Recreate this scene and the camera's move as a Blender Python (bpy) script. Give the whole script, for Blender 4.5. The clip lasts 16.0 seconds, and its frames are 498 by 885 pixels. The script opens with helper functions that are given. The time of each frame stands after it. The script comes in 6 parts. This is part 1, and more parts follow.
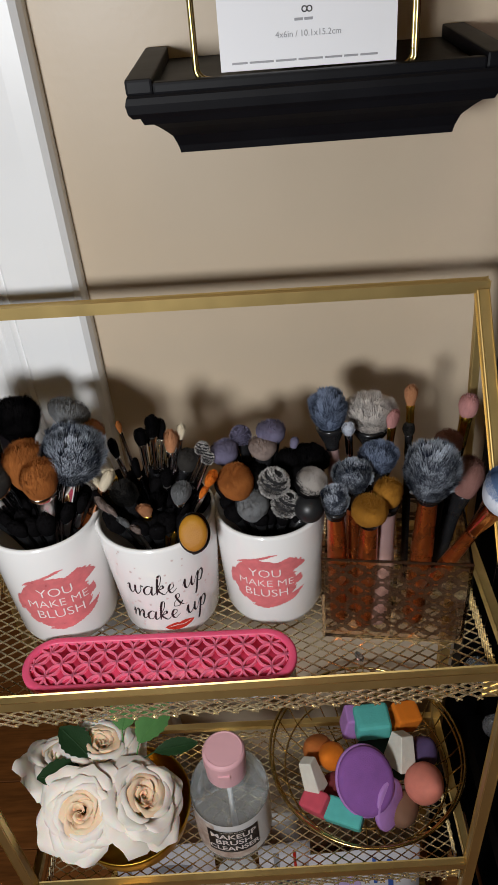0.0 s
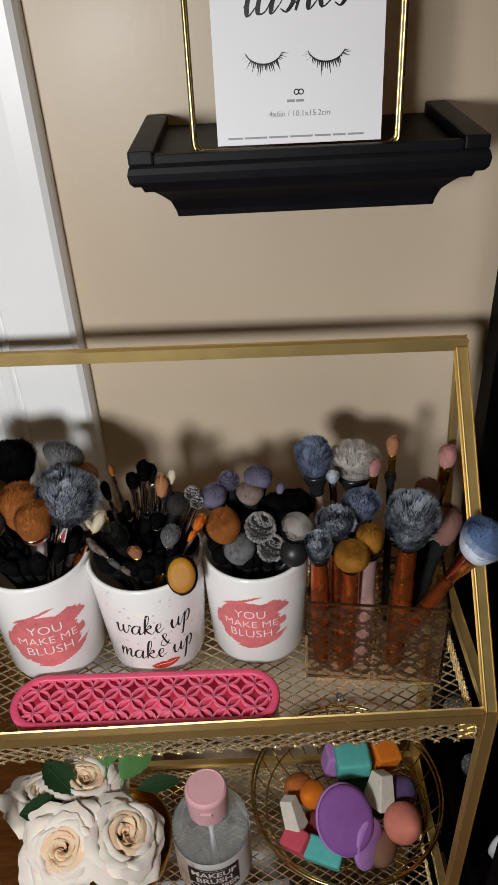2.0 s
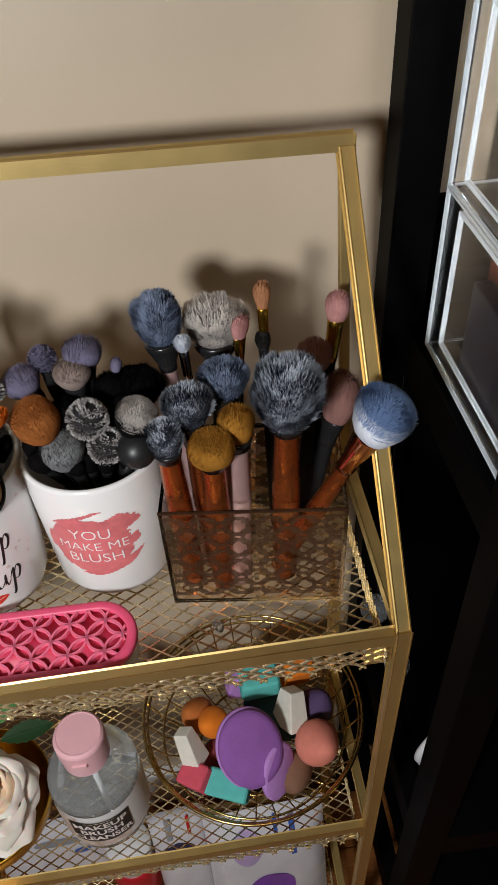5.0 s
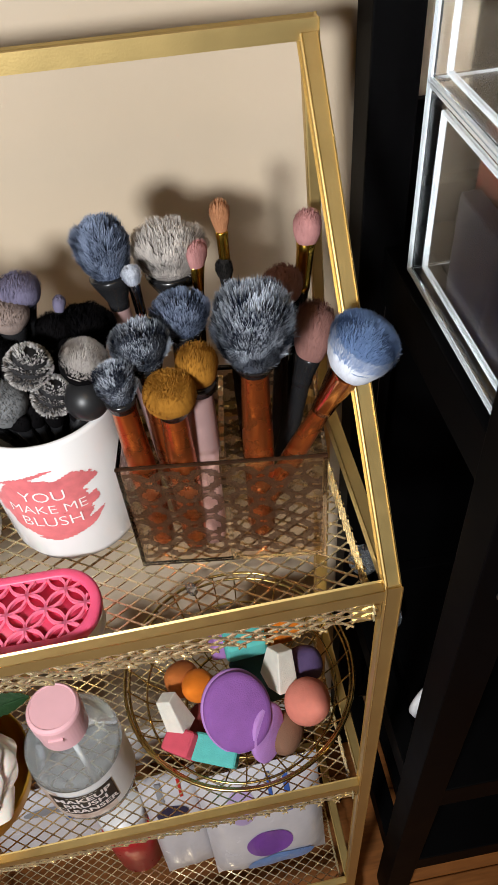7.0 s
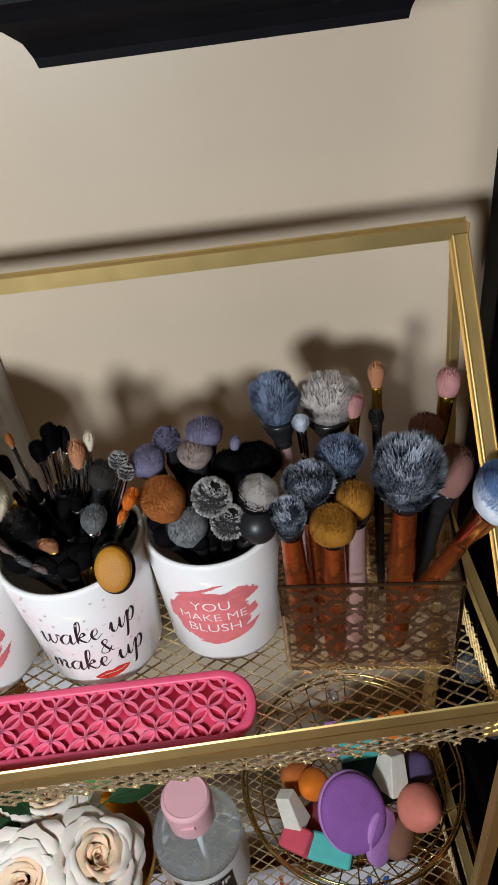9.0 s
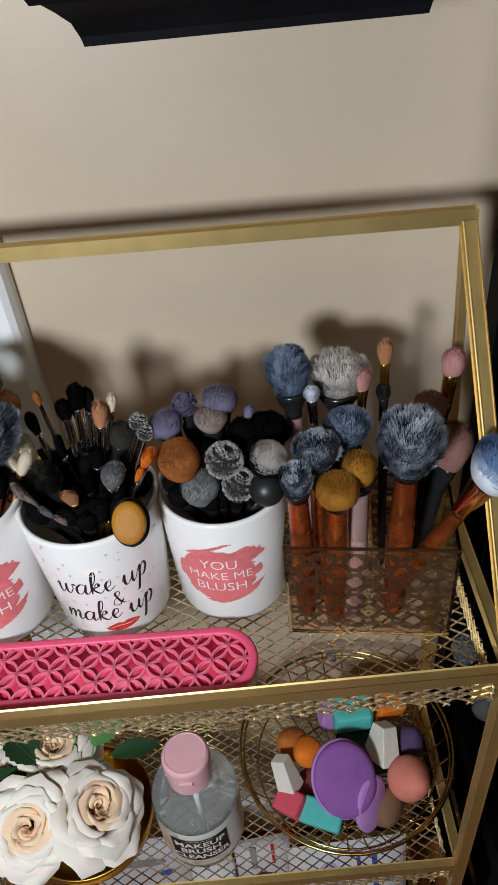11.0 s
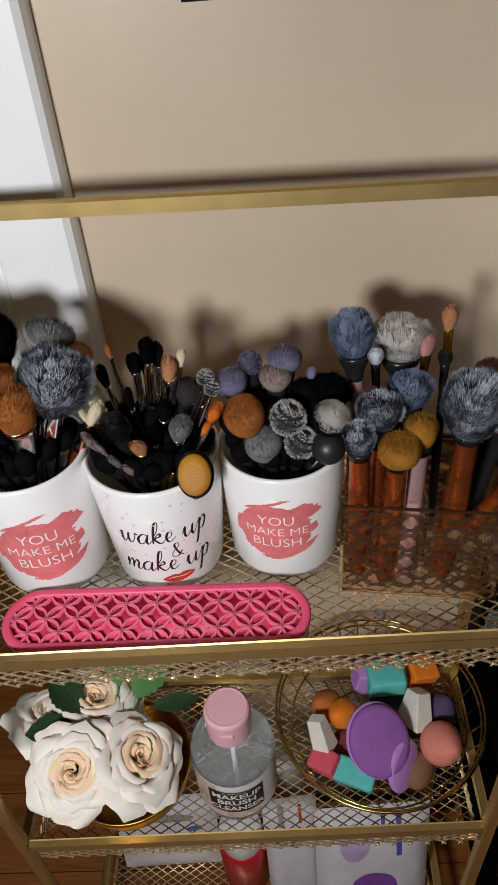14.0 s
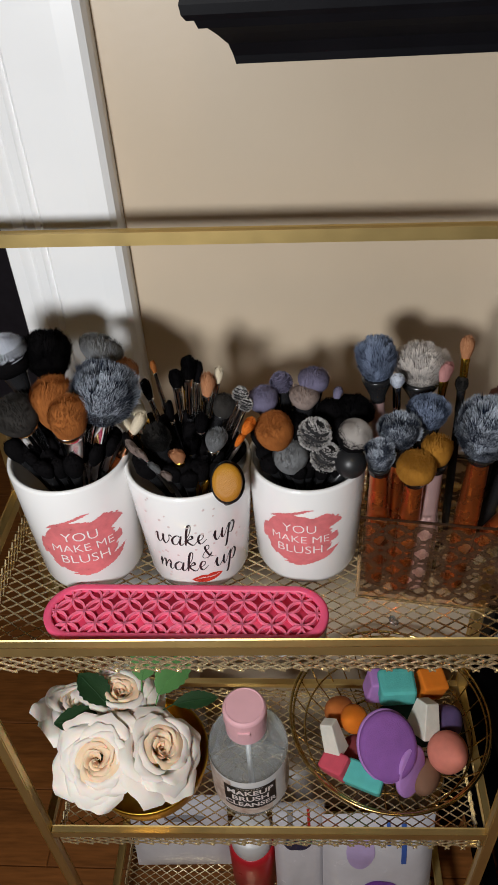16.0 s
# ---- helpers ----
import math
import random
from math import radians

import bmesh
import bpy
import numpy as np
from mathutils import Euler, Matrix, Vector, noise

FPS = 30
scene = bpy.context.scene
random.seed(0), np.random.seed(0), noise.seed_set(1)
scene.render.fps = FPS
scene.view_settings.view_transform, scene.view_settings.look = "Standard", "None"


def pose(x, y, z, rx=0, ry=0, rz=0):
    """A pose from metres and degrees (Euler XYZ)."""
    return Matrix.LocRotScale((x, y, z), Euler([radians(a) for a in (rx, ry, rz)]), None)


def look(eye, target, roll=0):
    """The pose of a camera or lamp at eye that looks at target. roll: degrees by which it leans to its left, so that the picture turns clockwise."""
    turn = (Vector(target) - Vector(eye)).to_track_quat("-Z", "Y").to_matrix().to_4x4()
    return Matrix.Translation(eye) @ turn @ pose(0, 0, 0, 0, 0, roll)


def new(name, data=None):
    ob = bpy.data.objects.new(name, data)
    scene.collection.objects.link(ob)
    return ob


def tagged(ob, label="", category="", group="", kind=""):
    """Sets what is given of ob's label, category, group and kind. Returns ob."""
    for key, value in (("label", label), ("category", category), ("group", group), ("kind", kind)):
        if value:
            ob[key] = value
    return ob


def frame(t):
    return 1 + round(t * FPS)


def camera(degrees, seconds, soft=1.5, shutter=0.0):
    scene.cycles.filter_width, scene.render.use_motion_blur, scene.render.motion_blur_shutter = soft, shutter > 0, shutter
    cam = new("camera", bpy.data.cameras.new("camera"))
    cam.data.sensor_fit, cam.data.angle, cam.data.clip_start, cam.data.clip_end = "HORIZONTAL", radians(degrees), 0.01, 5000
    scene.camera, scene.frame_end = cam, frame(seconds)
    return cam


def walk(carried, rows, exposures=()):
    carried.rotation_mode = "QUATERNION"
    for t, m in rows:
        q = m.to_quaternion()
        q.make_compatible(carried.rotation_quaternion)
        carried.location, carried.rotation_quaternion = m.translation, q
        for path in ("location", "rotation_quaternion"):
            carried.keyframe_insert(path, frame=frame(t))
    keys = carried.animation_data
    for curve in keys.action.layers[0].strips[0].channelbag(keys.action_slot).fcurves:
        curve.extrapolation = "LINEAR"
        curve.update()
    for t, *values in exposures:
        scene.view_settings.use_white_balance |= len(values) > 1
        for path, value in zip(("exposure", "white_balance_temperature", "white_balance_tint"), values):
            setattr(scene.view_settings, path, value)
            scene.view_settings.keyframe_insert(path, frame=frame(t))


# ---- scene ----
cam = camera(37.6, 16.0)
PATH = [
    (0, (0.015, -0.005, 1.25), (-0.053, 1.603, 0.063), -5.0),
    (0.5, (0.007, -0.006, 1.246), (-0.044, 1.594, 0.046), -5.1),
    (1, (0.003, -0.009, 1.249), (-0.079, 1.592, 0.053), -5.1),
    (1.5, (0.003, -0.013, 1.255), (-0.073, 1.608, 0.086), -4.6),
    (2, (0.015, -0.015, 1.275), (-0.012, 1.637, 0.148), -3.1),
    (2.5, (0.048, -0.02, 1.27), (0.087, 1.625, 0.133), -3.3),
    (3, (0.045, -0.014, 1.267), (0.103, 1.623, 0.12), -3.5),
    (3.5, (0.06, -0.005, 1.256), (0.14, 1.609, 0.077), -4.4),
    (4, (0.075, -0.006, 1.252), (0.179, 1.6, 0.065), -3.8),
    (4.5, (0.077, 0.04, 1.229), (0.186, 1.628, 0.018), -1.9),
    (4.7, (0.078, 0.083, 1.186), (0.187, 1.585, -0.13), -2.7),
    (7, (0.093, 0.126, 1.129), (0.228, 1.492, -0.326), -5.4),
    (7.5, (0.098, 0.127, 1.128), (0.245, 1.488, -0.33), -5.7),
    (8, (0.099, 0.127, 1.126), (0.242, 1.482, -0.338), -5.9),
    (8.5, (0.083, 0.11, 1.164), (0.128, 1.594, -0.176), -8.5),
    (9, (0.044, 0.105, 1.198), (0.027, 1.644, -0.08), -7.9),
    (9.2, (0.049, 0.096, 1.206), (0.014, 1.662, -0.038), -7.5),
    (11.3, (0.037, 0.067, 1.2), (-0.005, 1.601, -0.082), -5.8),
    (11.5, (0.035, 0.063, 1.2), (-0.029, 1.599, -0.08), -6.5),
    (12, (0.028, 0.061, 1.198), (-0.044, 1.585, -0.094), -6.8),
    (12.5, (0.022, 0.057, 1.196), (-0.049, 1.571, -0.11), -6.1),
    (13, (0.015, 0.058, 1.196), (-0.061, 1.566, -0.115), -6.2),
    (13.5, (0.014, 0.055, 1.195), (-0.076, 1.57, -0.109), -6.3),
    (14, (0.007, 0.052, 1.198), (-0.078, 1.559, -0.114), -4.9),
    (14.5, (0.005, 0.049, 1.212), (-0.082, 1.586, -0.065), -5.2),
    (15, (0.02, 0.036, 1.221), (-0.049, 1.591, -0.035), -4.9),
    (15.5, (0.013, 0.022, 1.224), (-0.076, 1.566, -0.043), -3.2),
    (16, (0.001, 0.015, 1.224), (-0.133, 1.554, -0.046), -3.8),
]
walk(cam, [(t, look(eye, target, roll)) for t, eye, target, roll in PATH],
     [(0.0, -0.28, 6500, 10), (2.0, -0.26, 6600, 10), (4.0, -0.15, 6450, 10), (4.5, -0.12, 6500, 10), (5.6, 0.2, 6500, 10), (6.8, 0.6, 6500, 10), (8.0, 0.6, 6400, 10), (8.6, 0.45, 6150, 8),
      (9.1, 0.04, 6100, 8), (11.5, -0.05, 6050, 7), (12.5, -0.05, 6250, 8), (13.5, -0.06, 6400, 9), (14.0, -0.14, 6450, 10), (16.0, -0.12, 6500, 10)])

# ---------------------------------------------------------------- light
world = bpy.data.worlds.new("room")
scene.world = world
world.use_nodes = True
world.node_tree.nodes["Background"].inputs[0].default_value = (1.0, 0.86, 0.70, 1)
world.node_tree.nodes["Background"].inputs[1].default_value = 0.004


def lamp(name, kind, place, power, colour, size):
    d = bpy.data.lights.new(name, kind)
    d.energy, d.color = power, colour
    if kind == "AREA":
        d.size = size
    else:
        d.shadow_soft_size = size
    ob = new(name, d)
    ob.location = place
    return ob


KEY = (-0.23, -0.23, 1.19)
key = lamp("room_lamp", "AREA", KEY, 7.0, (0.965, 0.985, 1.0), 0.135)
key.data.shape = "DISK"
key.matrix_basis = look(KEY, (-0.08, 0.48, 0.66))
# added warm fill from overhead, lifts and tints the shadows; no known fitting
lamp("ceiling_lamp", "AREA", (0.1, -0.9, 2.57), 3.2, (1.0, 0.66, 0.26), 0.5)

WALL_Y = 0.575
TRAY_Z = 0.745

# ---------------------------------------------------------------- materials
MATS = {}
TONES = {}


def mat(name, base, rough=0.5, metal=0.0, vary=0.12, scale=60.0, bump=0.0, bump_scale=300.0, trans=0.0, ior=1.45,
        coat=0.0, sheen=0.0, second=None, stretch=(1, 1, 1), alpha=1.0, spec=0.5, sss=0.0):
    """Principled surface with two scales of variation, a mix towards a second colour, and fine relief."""
    if name in MATS:
        return MATS[name]
    m = bpy.data.materials.new(name)
    m.use_nodes = True
    nt = m.node_tree
    p = nt.nodes["Principled BSDF"]
    p.inputs["Metallic"].default_value = metal
    p.inputs["Transmission Weight"].default_value = trans
    p.inputs["IOR"].default_value = ior
    p.inputs["Coat Weight"].default_value = coat
    p.inputs["Sheen Weight"].default_value = sheen
    p.inputs["Specular IOR Level"].default_value = spec
    p.inputs["Alpha"].default_value = alpha
    if sss:
        p.inputs["Subsurface Weight"].default_value = sss
        p.inputs["Subsurface Radius"].default_value = (0.006, 0.003, 0.002)
    tc = nt.nodes.new("ShaderNodeTexCoord")
    mp = nt.nodes.new("ShaderNodeMapping")
    mp.inputs["Scale"].default_value = stretch
    nt.links.new(tc.outputs["Object"], mp.inputs[0])

    def nz(sc, detail=4.0):
        n = nt.nodes.new("ShaderNodeTexNoise")
        n.inputs["Scale"].default_value, n.inputs["Detail"].default_value = sc, detail
        nt.links.new(mp.outputs[0], n.inputs["Vector"])
        return n
    big, small = nz(scale * 0.2, 2.0), nz(scale)
    mixf = nt.nodes.new("ShaderNodeMath")
    mixf.operation = "MULTIPLY_ADD"
    mixf.inputs[1].default_value, mixf.inputs[2].default_value = 0.5, 0.0
    nt.links.new(small.outputs[0], mixf.inputs[0])
    add = nt.nodes.new("ShaderNodeMath")
    add.operation = "MULTIPLY_ADD"
    add.inputs[1].default_value = 0.5
    nt.links.new(big.outputs[0], add.inputs[0])
    nt.links.new(mixf.outputs[0], add.inputs[2])
    ramp = nt.nodes.new("ShaderNodeValToRGB")
    lo = [c * (1 - vary) for c in base]
    hi = list(second) if second else [min(1, c * (1 + vary)) for c in base]
    ramp.color_ramp.elements[0].position, ramp.color_ramp.elements[1].position = 0.32, 0.68
    ramp.color_ramp.elements[0].color, ramp.color_ramp.elements[1].color = (*lo, 1), (*hi, 1)
    nt.links.new(add.outputs[0], ramp.inputs[0])
    nt.links.new(ramp.outputs[0], p.inputs["Base Color"])
    r = nt.nodes.new("ShaderNodeMapRange")
    r.inputs["To Min"].default_value, r.inputs["To Max"].default_value = max(0, rough - 0.07), min(1, rough + 0.07)
    nt.links.new(small.outputs[0], r.inputs["Value"])
    nt.links.new(r.outputs[0], p.inputs["Roughness"])
    if bump:
        bn = nz(bump_scale, 3.0)
        b = nt.nodes.new("ShaderNodeBump")
        b.inputs["Strength"].default_value, b.inputs["Distance"].default_value = bump, 0.001
        nt.links.new(bn.outputs[0], b.inputs["Height"])
        nt.links.new(b.outputs[0], p.inputs["Normal"])
    MATS[name] = m
    return m


def hair_mat(name, dark, light, mid=0.5, rough=0.75, low=0.25, high=0.3):
    """Bristle: every hair takes its own shade between two colours."""
    if name in MATS:
        return MATS[name]
    m = bpy.data.materials.new(name)
    m.use_nodes = True
    nt = m.node_tree
    p = nt.nodes["Principled BSDF"]
    g = nt.nodes.new("ShaderNodeNewGeometry")
    ramp = nt.nodes.new("ShaderNodeValToRGB")
    ramp.color_ramp.elements[0].position, ramp.color_ramp.elements[1].position = mid - low, mid + high
    ramp.color_ramp.elements[0].color, ramp.color_ramp.elements[1].color = (*dark, 1), (*light, 1)
    # dyed from root to tip, with its own shade for each lock and each hair
    total = None
    for source, weight in ((g.outputs["Random Per Island"], 0.26), ("along", 0.40), ("lock", 0.34)):
        if isinstance(source, str):
            at = nt.nodes.new("ShaderNodeAttribute")
            at.attribute_name = source
            source = at.outputs["Fac"]
        mul = nt.nodes.new("ShaderNodeMath")
        mul.operation = "MULTIPLY_ADD"
        mul.inputs[1].default_value, mul.inputs[2].default_value = weight, 0.0
        nt.links.new(source, mul.inputs[0])
        if total is not None:
            nt.links.new(total, mul.inputs[2])
        total = mul.outputs[0]
    nt.links.new(total, ramp.inputs[0])
    nt.links.new(ramp.outputs[0], p.inputs["Base Color"])
    p.inputs["Roughness"].default_value = rough
    p.inputs["Specular IOR Level"].default_value = 0.02 if max(light) < 0.02 else 0.12
    MATS[name] = m
    TONES[m.name] = (dark, light)
    return m


def core_mat(hair, k):
    """The mass of the tuft under its single hairs, streaked along the brush."""
    dark, light = TONES[hair.name]
    c = [a + (b - a) * k for a, b in zip(dark, light)]
    return mat(hair.name + "_mass_%d" % round(k * 100), c, 0.85, vary=0.14, scale=700, stretch=(1, 1, 0.16), bump=0.3, bump_scale=900, spec=0.01 if max(light) < 0.02 else 0.08)


M_WALL = mat("painted_wall", (0.56, 0.455, 0.335), 0.42, vary=0.05, scale=9, bump=0.12, bump_scale=160)
M_TRIM = mat("white_paint", (0.85, 0.85, 0.85), 0.35, vary=0.03, scale=12, bump=0.1, bump_scale=50)
# for walls out of view: darkened so that less light bounces back
M_UNSEEN = mat("dim_unseen_wall", (0.22, 0.18, 0.14), 0.6, vary=0.08, scale=9)
M_CEIL = mat("ceiling_paint", (0.5, 0.48, 0.45), 0.8, vary=0.03)
M_FLOOR = mat("stained_floor_wood", (0.27, 0.095, 0.022), 0.42, vary=0.4, scale=22, stretch=(1, 9, 1), bump=0.15)
M_DARK = mat("near_black_hall", (0.05, 0.045, 0.06), 0.6, vary=0.15)
M_GOLD = mat("brushed_gold_metal", (0.62, 0.45, 0.18), 0.46, metal=0.9, vary=0.05, scale=60, bump=0.05, bump_scale=900)
M_MESH = mat("gold_mesh_metal", (0.82, 0.69, 0.43), 0.27, metal=0.8, vary=0.15, scale=90)
M_WIRE = mat("gold_wire_metal", (0.58, 0.42, 0.15), 0.24, metal=1.0, vary=0.1, scale=90)
M_BOWL = mat("gold_leaf_metal", (0.62, 0.36, 0.05), 0.38, metal=1.0, vary=0.3, scale=50, bump=0.5, bump_scale=120)
M_BLACK = mat("black_shelf_paint", (0.004, 0.004, 0.0055), 0.48, vary=0.3, spec=0.2, scale=30, bump=0.1, bump_scale=60)
M_ETAG = mat("black_lacquered_wood", (0.0015, 0.0014, 0.0016), 0.55, spec=0.06, vary=0.4, scale=20, bump=0.05, bump_scale=80)
M_CERAMIC = mat("white_glazed_ceramic", (0.78, 0.77, 0.76), 0.16, vary=0.03, scale=12, coat=0.4)
M_SPLASH = mat("pink_print", (0.62, 0.16, 0.17), 0.3, vary=0.2, scale=160)
M_WHITEINK = mat("white_print", (0.82, 0.76, 0.75), 0.3, vary=0.02)
M_BLACKINK = mat("black_print", (0.012, 0.012, 0.014), 0.35, vary=0.1)
M_GREYINK = mat("grey_print", (0.30, 0.30, 0.32), 0.5, vary=0.1)
M_REDINK = mat("red_print", (0.55, 0.035, 0.02), 0.3, vary=0.25, scale=200)
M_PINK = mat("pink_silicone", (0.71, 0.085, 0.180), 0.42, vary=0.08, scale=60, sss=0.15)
# same silicone twice more: recess shade in one colour, lit ridge tops in the other
M_PINKSHADED = mat("shaded_pink_silicone", (0.52, 0.035, 0.085), 0.5, vary=0.1)
M_PINKLIT = mat("lit_pink_silicone", (0.80, 0.165, 0.27), 0.4, vary=0.06, sss=0.2)
M_WHITEPL = mat("white_plastic", (0.74, 0.74, 0.75), 0.35, vary=0.04)
M_PAPER = mat("white_card", (0.80, 0.80, 0.83), 0.6, vary=0.02, scale=30)
M_ACR = mat("clear_acrylic", (0.97, 0.97, 0.97), 0.03, vary=0.0, trans=1.0, ior=1.30)
M_ACRB = mat("smoky_acrylic", (0.86, 0.79, 0.71), 0.04, vary=0.03, trans=1.0, ior=1.30)
M_ACRE = mat("acrylic_edge", (0.80, 0.86, 0.90), 0.12, vary=0.05, trans=0.35, ior=1.45)
M_LATTICE = mat("brown_tinted_print", (0.045, 0.020, 0.010), 0.35, vary=0.15, alpha=0.80, spec=0.3)
M_COPPER = mat("orange_copper_handle", (0.50, 0.135, 0.035), 0.27, metal=0.9, vary=0.06, scale=40)
M_ROSEGOLD = mat("rose_gold_metal", (0.80, 0.40, 0.22), 0.16, metal=1.0, vary=0.06)
M_MAUVEH = mat("mauve_pearl_handle", (0.42, 0.27, 0.26), 0.32, metal=0.4, vary=0.1)
M_BLKH = mat("black_handle", (0.012, 0.012, 0.013), 0.22, vary=0.2)
M_CHROME = mat("chrome_metal", (0.80, 0.80, 0.82), 0.09, metal=1.0, vary=0.04)
M_HOLO = mat("iridescent_metal", (0.62, 0.78, 0.80), 0.12, metal=1.0, vary=0.2, scale=90, second=(0.85, 0.55, 0.50))
M_YGOLD = mat("yellow_gold_metal", (0.75, 0.45, 0.06), 0.2, metal=1.0, vary=0.1)
M_GREEN = mat("leaf_cloth", (0.014, 0.052, 0.014), 0.6, vary=0.3, scale=60, bump=0.4, bump_scale=400)
M_GREEN2 = mat("pale_leaf_cloth", (0.10, 0.26, 0.075), 0.6, vary=0.25, scale=60, bump=0.4, bump_scale=400)
M_PETAL = mat("cream_rose_cloth", (0.95, 0.87, 0.79), 0.7, vary=0.02, scale=40, second=(0.96, 0.85, 0.76), sss=0.35, bump=0.1, bump_scale=500)
M_PETALIN = mat("peach_rose_cloth", (0.97, 0.62, 0.35), 0.7, vary=0.03, scale=80, second=(0.97, 0.79, 0.62), sss=0.5, bump=0.1, bump_scale=500)
M_PETCLEAR = mat("clear_bottle_plastic", (0.93, 0.95, 0.95), 0.04, vary=0.0, trans=1.0, ior=1.06)
M_LIQUID = mat("cloudy_liquid", (0.74, 0.78, 0.80), 0.04, vary=0.03, trans=0.84, ior=1.04)
M_CAP = mat("pale_pink_plastic", (0.80, 0.45, 0.49), 0.32, vary=0.05)
M_LABELPIC = mat("tan_label_print", (0.55, 0.30, 0.20), 0.4, vary=0.4, scale=120, second=(0.8, 0.72, 0.66))
M_REDPL = mat("red_plastic", (0.52, 0.02, 0.03), 0.3, vary=0.08)
M_PACK = mat("white_packet_film", (0.70, 0.68, 0.72), 0.25, vary=0.08, scale=40, bump=0.5, bump_scale=60)
M_PURPLEINK = mat("purple_print", (0.22, 0.07, 0.42), 0.3, vary=0.2)
M_BLUEINK = mat("blue_print", (0.05, 0.12, 0.42), 0.3, vary=0.2)
M_LILACINK = mat("lilac_print", (0.52, 0.40, 0.66), 0.3, vary=0.15)
M_SKYINK = mat("sky_blue_print", (0.18, 0.36, 0.78), 0.3, vary=0.15)


def sponge_mat(name, col):
    return mat(name, col, 0.85, vary=0.10, scale=120, bump=0.5, bump_scale=900, sss=0.08)


# ---------------------------------------------------------------- mesh helpers
def link(name, me, material, parent=None, label="", smooth=False):
    me.materials.append(material)
    if smooth:
        for p in me.polygons:
            p.use_smooth = True
    ob = new(name, me)
    if parent is not None:
        ob.parent = parent
    if label:
        ob["label"] = label
    return ob


def part(name, bm, material, parent=None, label="", smooth=False):
    """Links a bmesh as one mesh object under a thing or a part."""
    me = bpy.data.meshes.new(name)
    bmesh.ops.recalc_face_normals(bm, faces=bm.faces[:])
    bm.to_mesh(me)
    bm.free()
    return link(name, me, material, parent, label, smooth)


def pydata(name, verts, faces, material, parent=None, label="", smooth=False):
    me = bpy.data.meshes.new(name)
    me.from_pydata(verts, [], faces)
    me.update()
    return link(name, me, material, parent, label, smooth)


def thing(name, label, category, m=None, group="", kind=""):
    ob = new(name)
    ob.empty_display_size = 0.02
    if m is not None:
        ob.matrix_basis = m
    return tagged(ob, label, category, group, kind)


def box(bm, x0, x1, y0, y1, z0, z1, bevel=0.0, seg=2):
    r = bmesh.ops.create_cube(bm, size=1.0)
    vs = r["verts"]
    for v in vs:
        v.co = Vector(((x0 + x1) / 2 + v.co.x * (x1 - x0), (y0 + y1) / 2 + v.co.y * (y1 - y0), (z0 + z1) / 2 + v.co.z * (z1 - z0)))
    if bevel:
        es = {e for v in vs for e in v.link_edges}
        bmesh.ops.bevel(bm, geom=list(es), offset=bevel, segments=seg, affect="EDGES", profile=0.6)
    return vs


def bar(bm, a, b, w, h, bevel=0.001):
    """A square tube from a to b."""
    a, b = Vector(a), Vector(b)
    d = b - a
    vs = box(bm, -w / 2, w / 2, -h / 2, h / 2, 0, d.length)
    q = d.to_track_quat("Z", "Y").to_matrix().to_4x4()
    for v in vs:
        v.co = (Matrix.Translation(a) @ q) @ v.co
    if bevel:
        es = {e for v in vs for e in v.link_edges}
        bmesh.ops.bevel(bm, geom=list(es), offset=bevel, segments=2, affect="EDGES", profile=0.6)


def lathe(profile, n=32, close=False):
    """Verts and faces of a profile (r, z) turned round z."""
    verts, faces = [], []
    rows = []
    for r, z in profile:
        if r < 1e-6:
            rows.append([len(verts)])
            verts.append((0, 0, z))
        else:
            rows.append(list(range(len(verts), len(verts) + n)))
            verts += [(r * math.cos(2 * math.pi * i / n), r * math.sin(2 * math.pi * i / n), z) for i in range(n)]
    for a, b in zip(rows, rows[1:]):
        for i in range(n):
            j = (i + 1) % n
            if len(a) == 1 and len(b) == 1:
                continue
            if len(a) == 1:
                faces.append((a[0], b[j], b[i]))
            elif len(b) == 1:
                faces.append((a[i], a[j], b[0]))
            else:
                faces.append((a[i], a[j], b[j], b[i]))
    return verts, faces


def tube(points, r, n=8, closed=False):
    """Verts and faces of a round wire along points."""
    pts = [Vector(p) for p in points]
    verts, faces = [], []
    m = len(pts)
    up = Vector((0.13, 0.21, 0.97))
    for i, p in enumerate(pts):
        if closed:
            d = pts[(i + 1) % m] - pts[i - 1]
        else:
            d = pts[min(i + 1, m - 1)] - pts[max(i - 1, 0)]
        d.normalize()
        s = d.cross(up).normalized()
        t = s.cross(d)
        for k in range(n):
            a = 2 * math.pi * k / n
            verts.append(tuple(p + s * (r * math.cos(a)) + t * (r * math.sin(a))))
    for i in range(m if closed else m - 1):
        a, b = i * n, ((i + 1) % m) * n
        for k in range(n):
            k2 = (k + 1) % n
            faces.append((a + k, a + k2, b + k2, b + k))
    if not closed:
        faces.append(tuple(range(n - 1, -1, -1)))
        faces.append(tuple((m - 1) * n + k for k in range(n)))
    return verts, faces


def ring(cx, cy, cz, r, n=56):
    return [(cx + r * math.cos(2 * math.pi * i / n), cy + r * math.sin(2 * math.pi * i / n), cz) for i in range(n)]


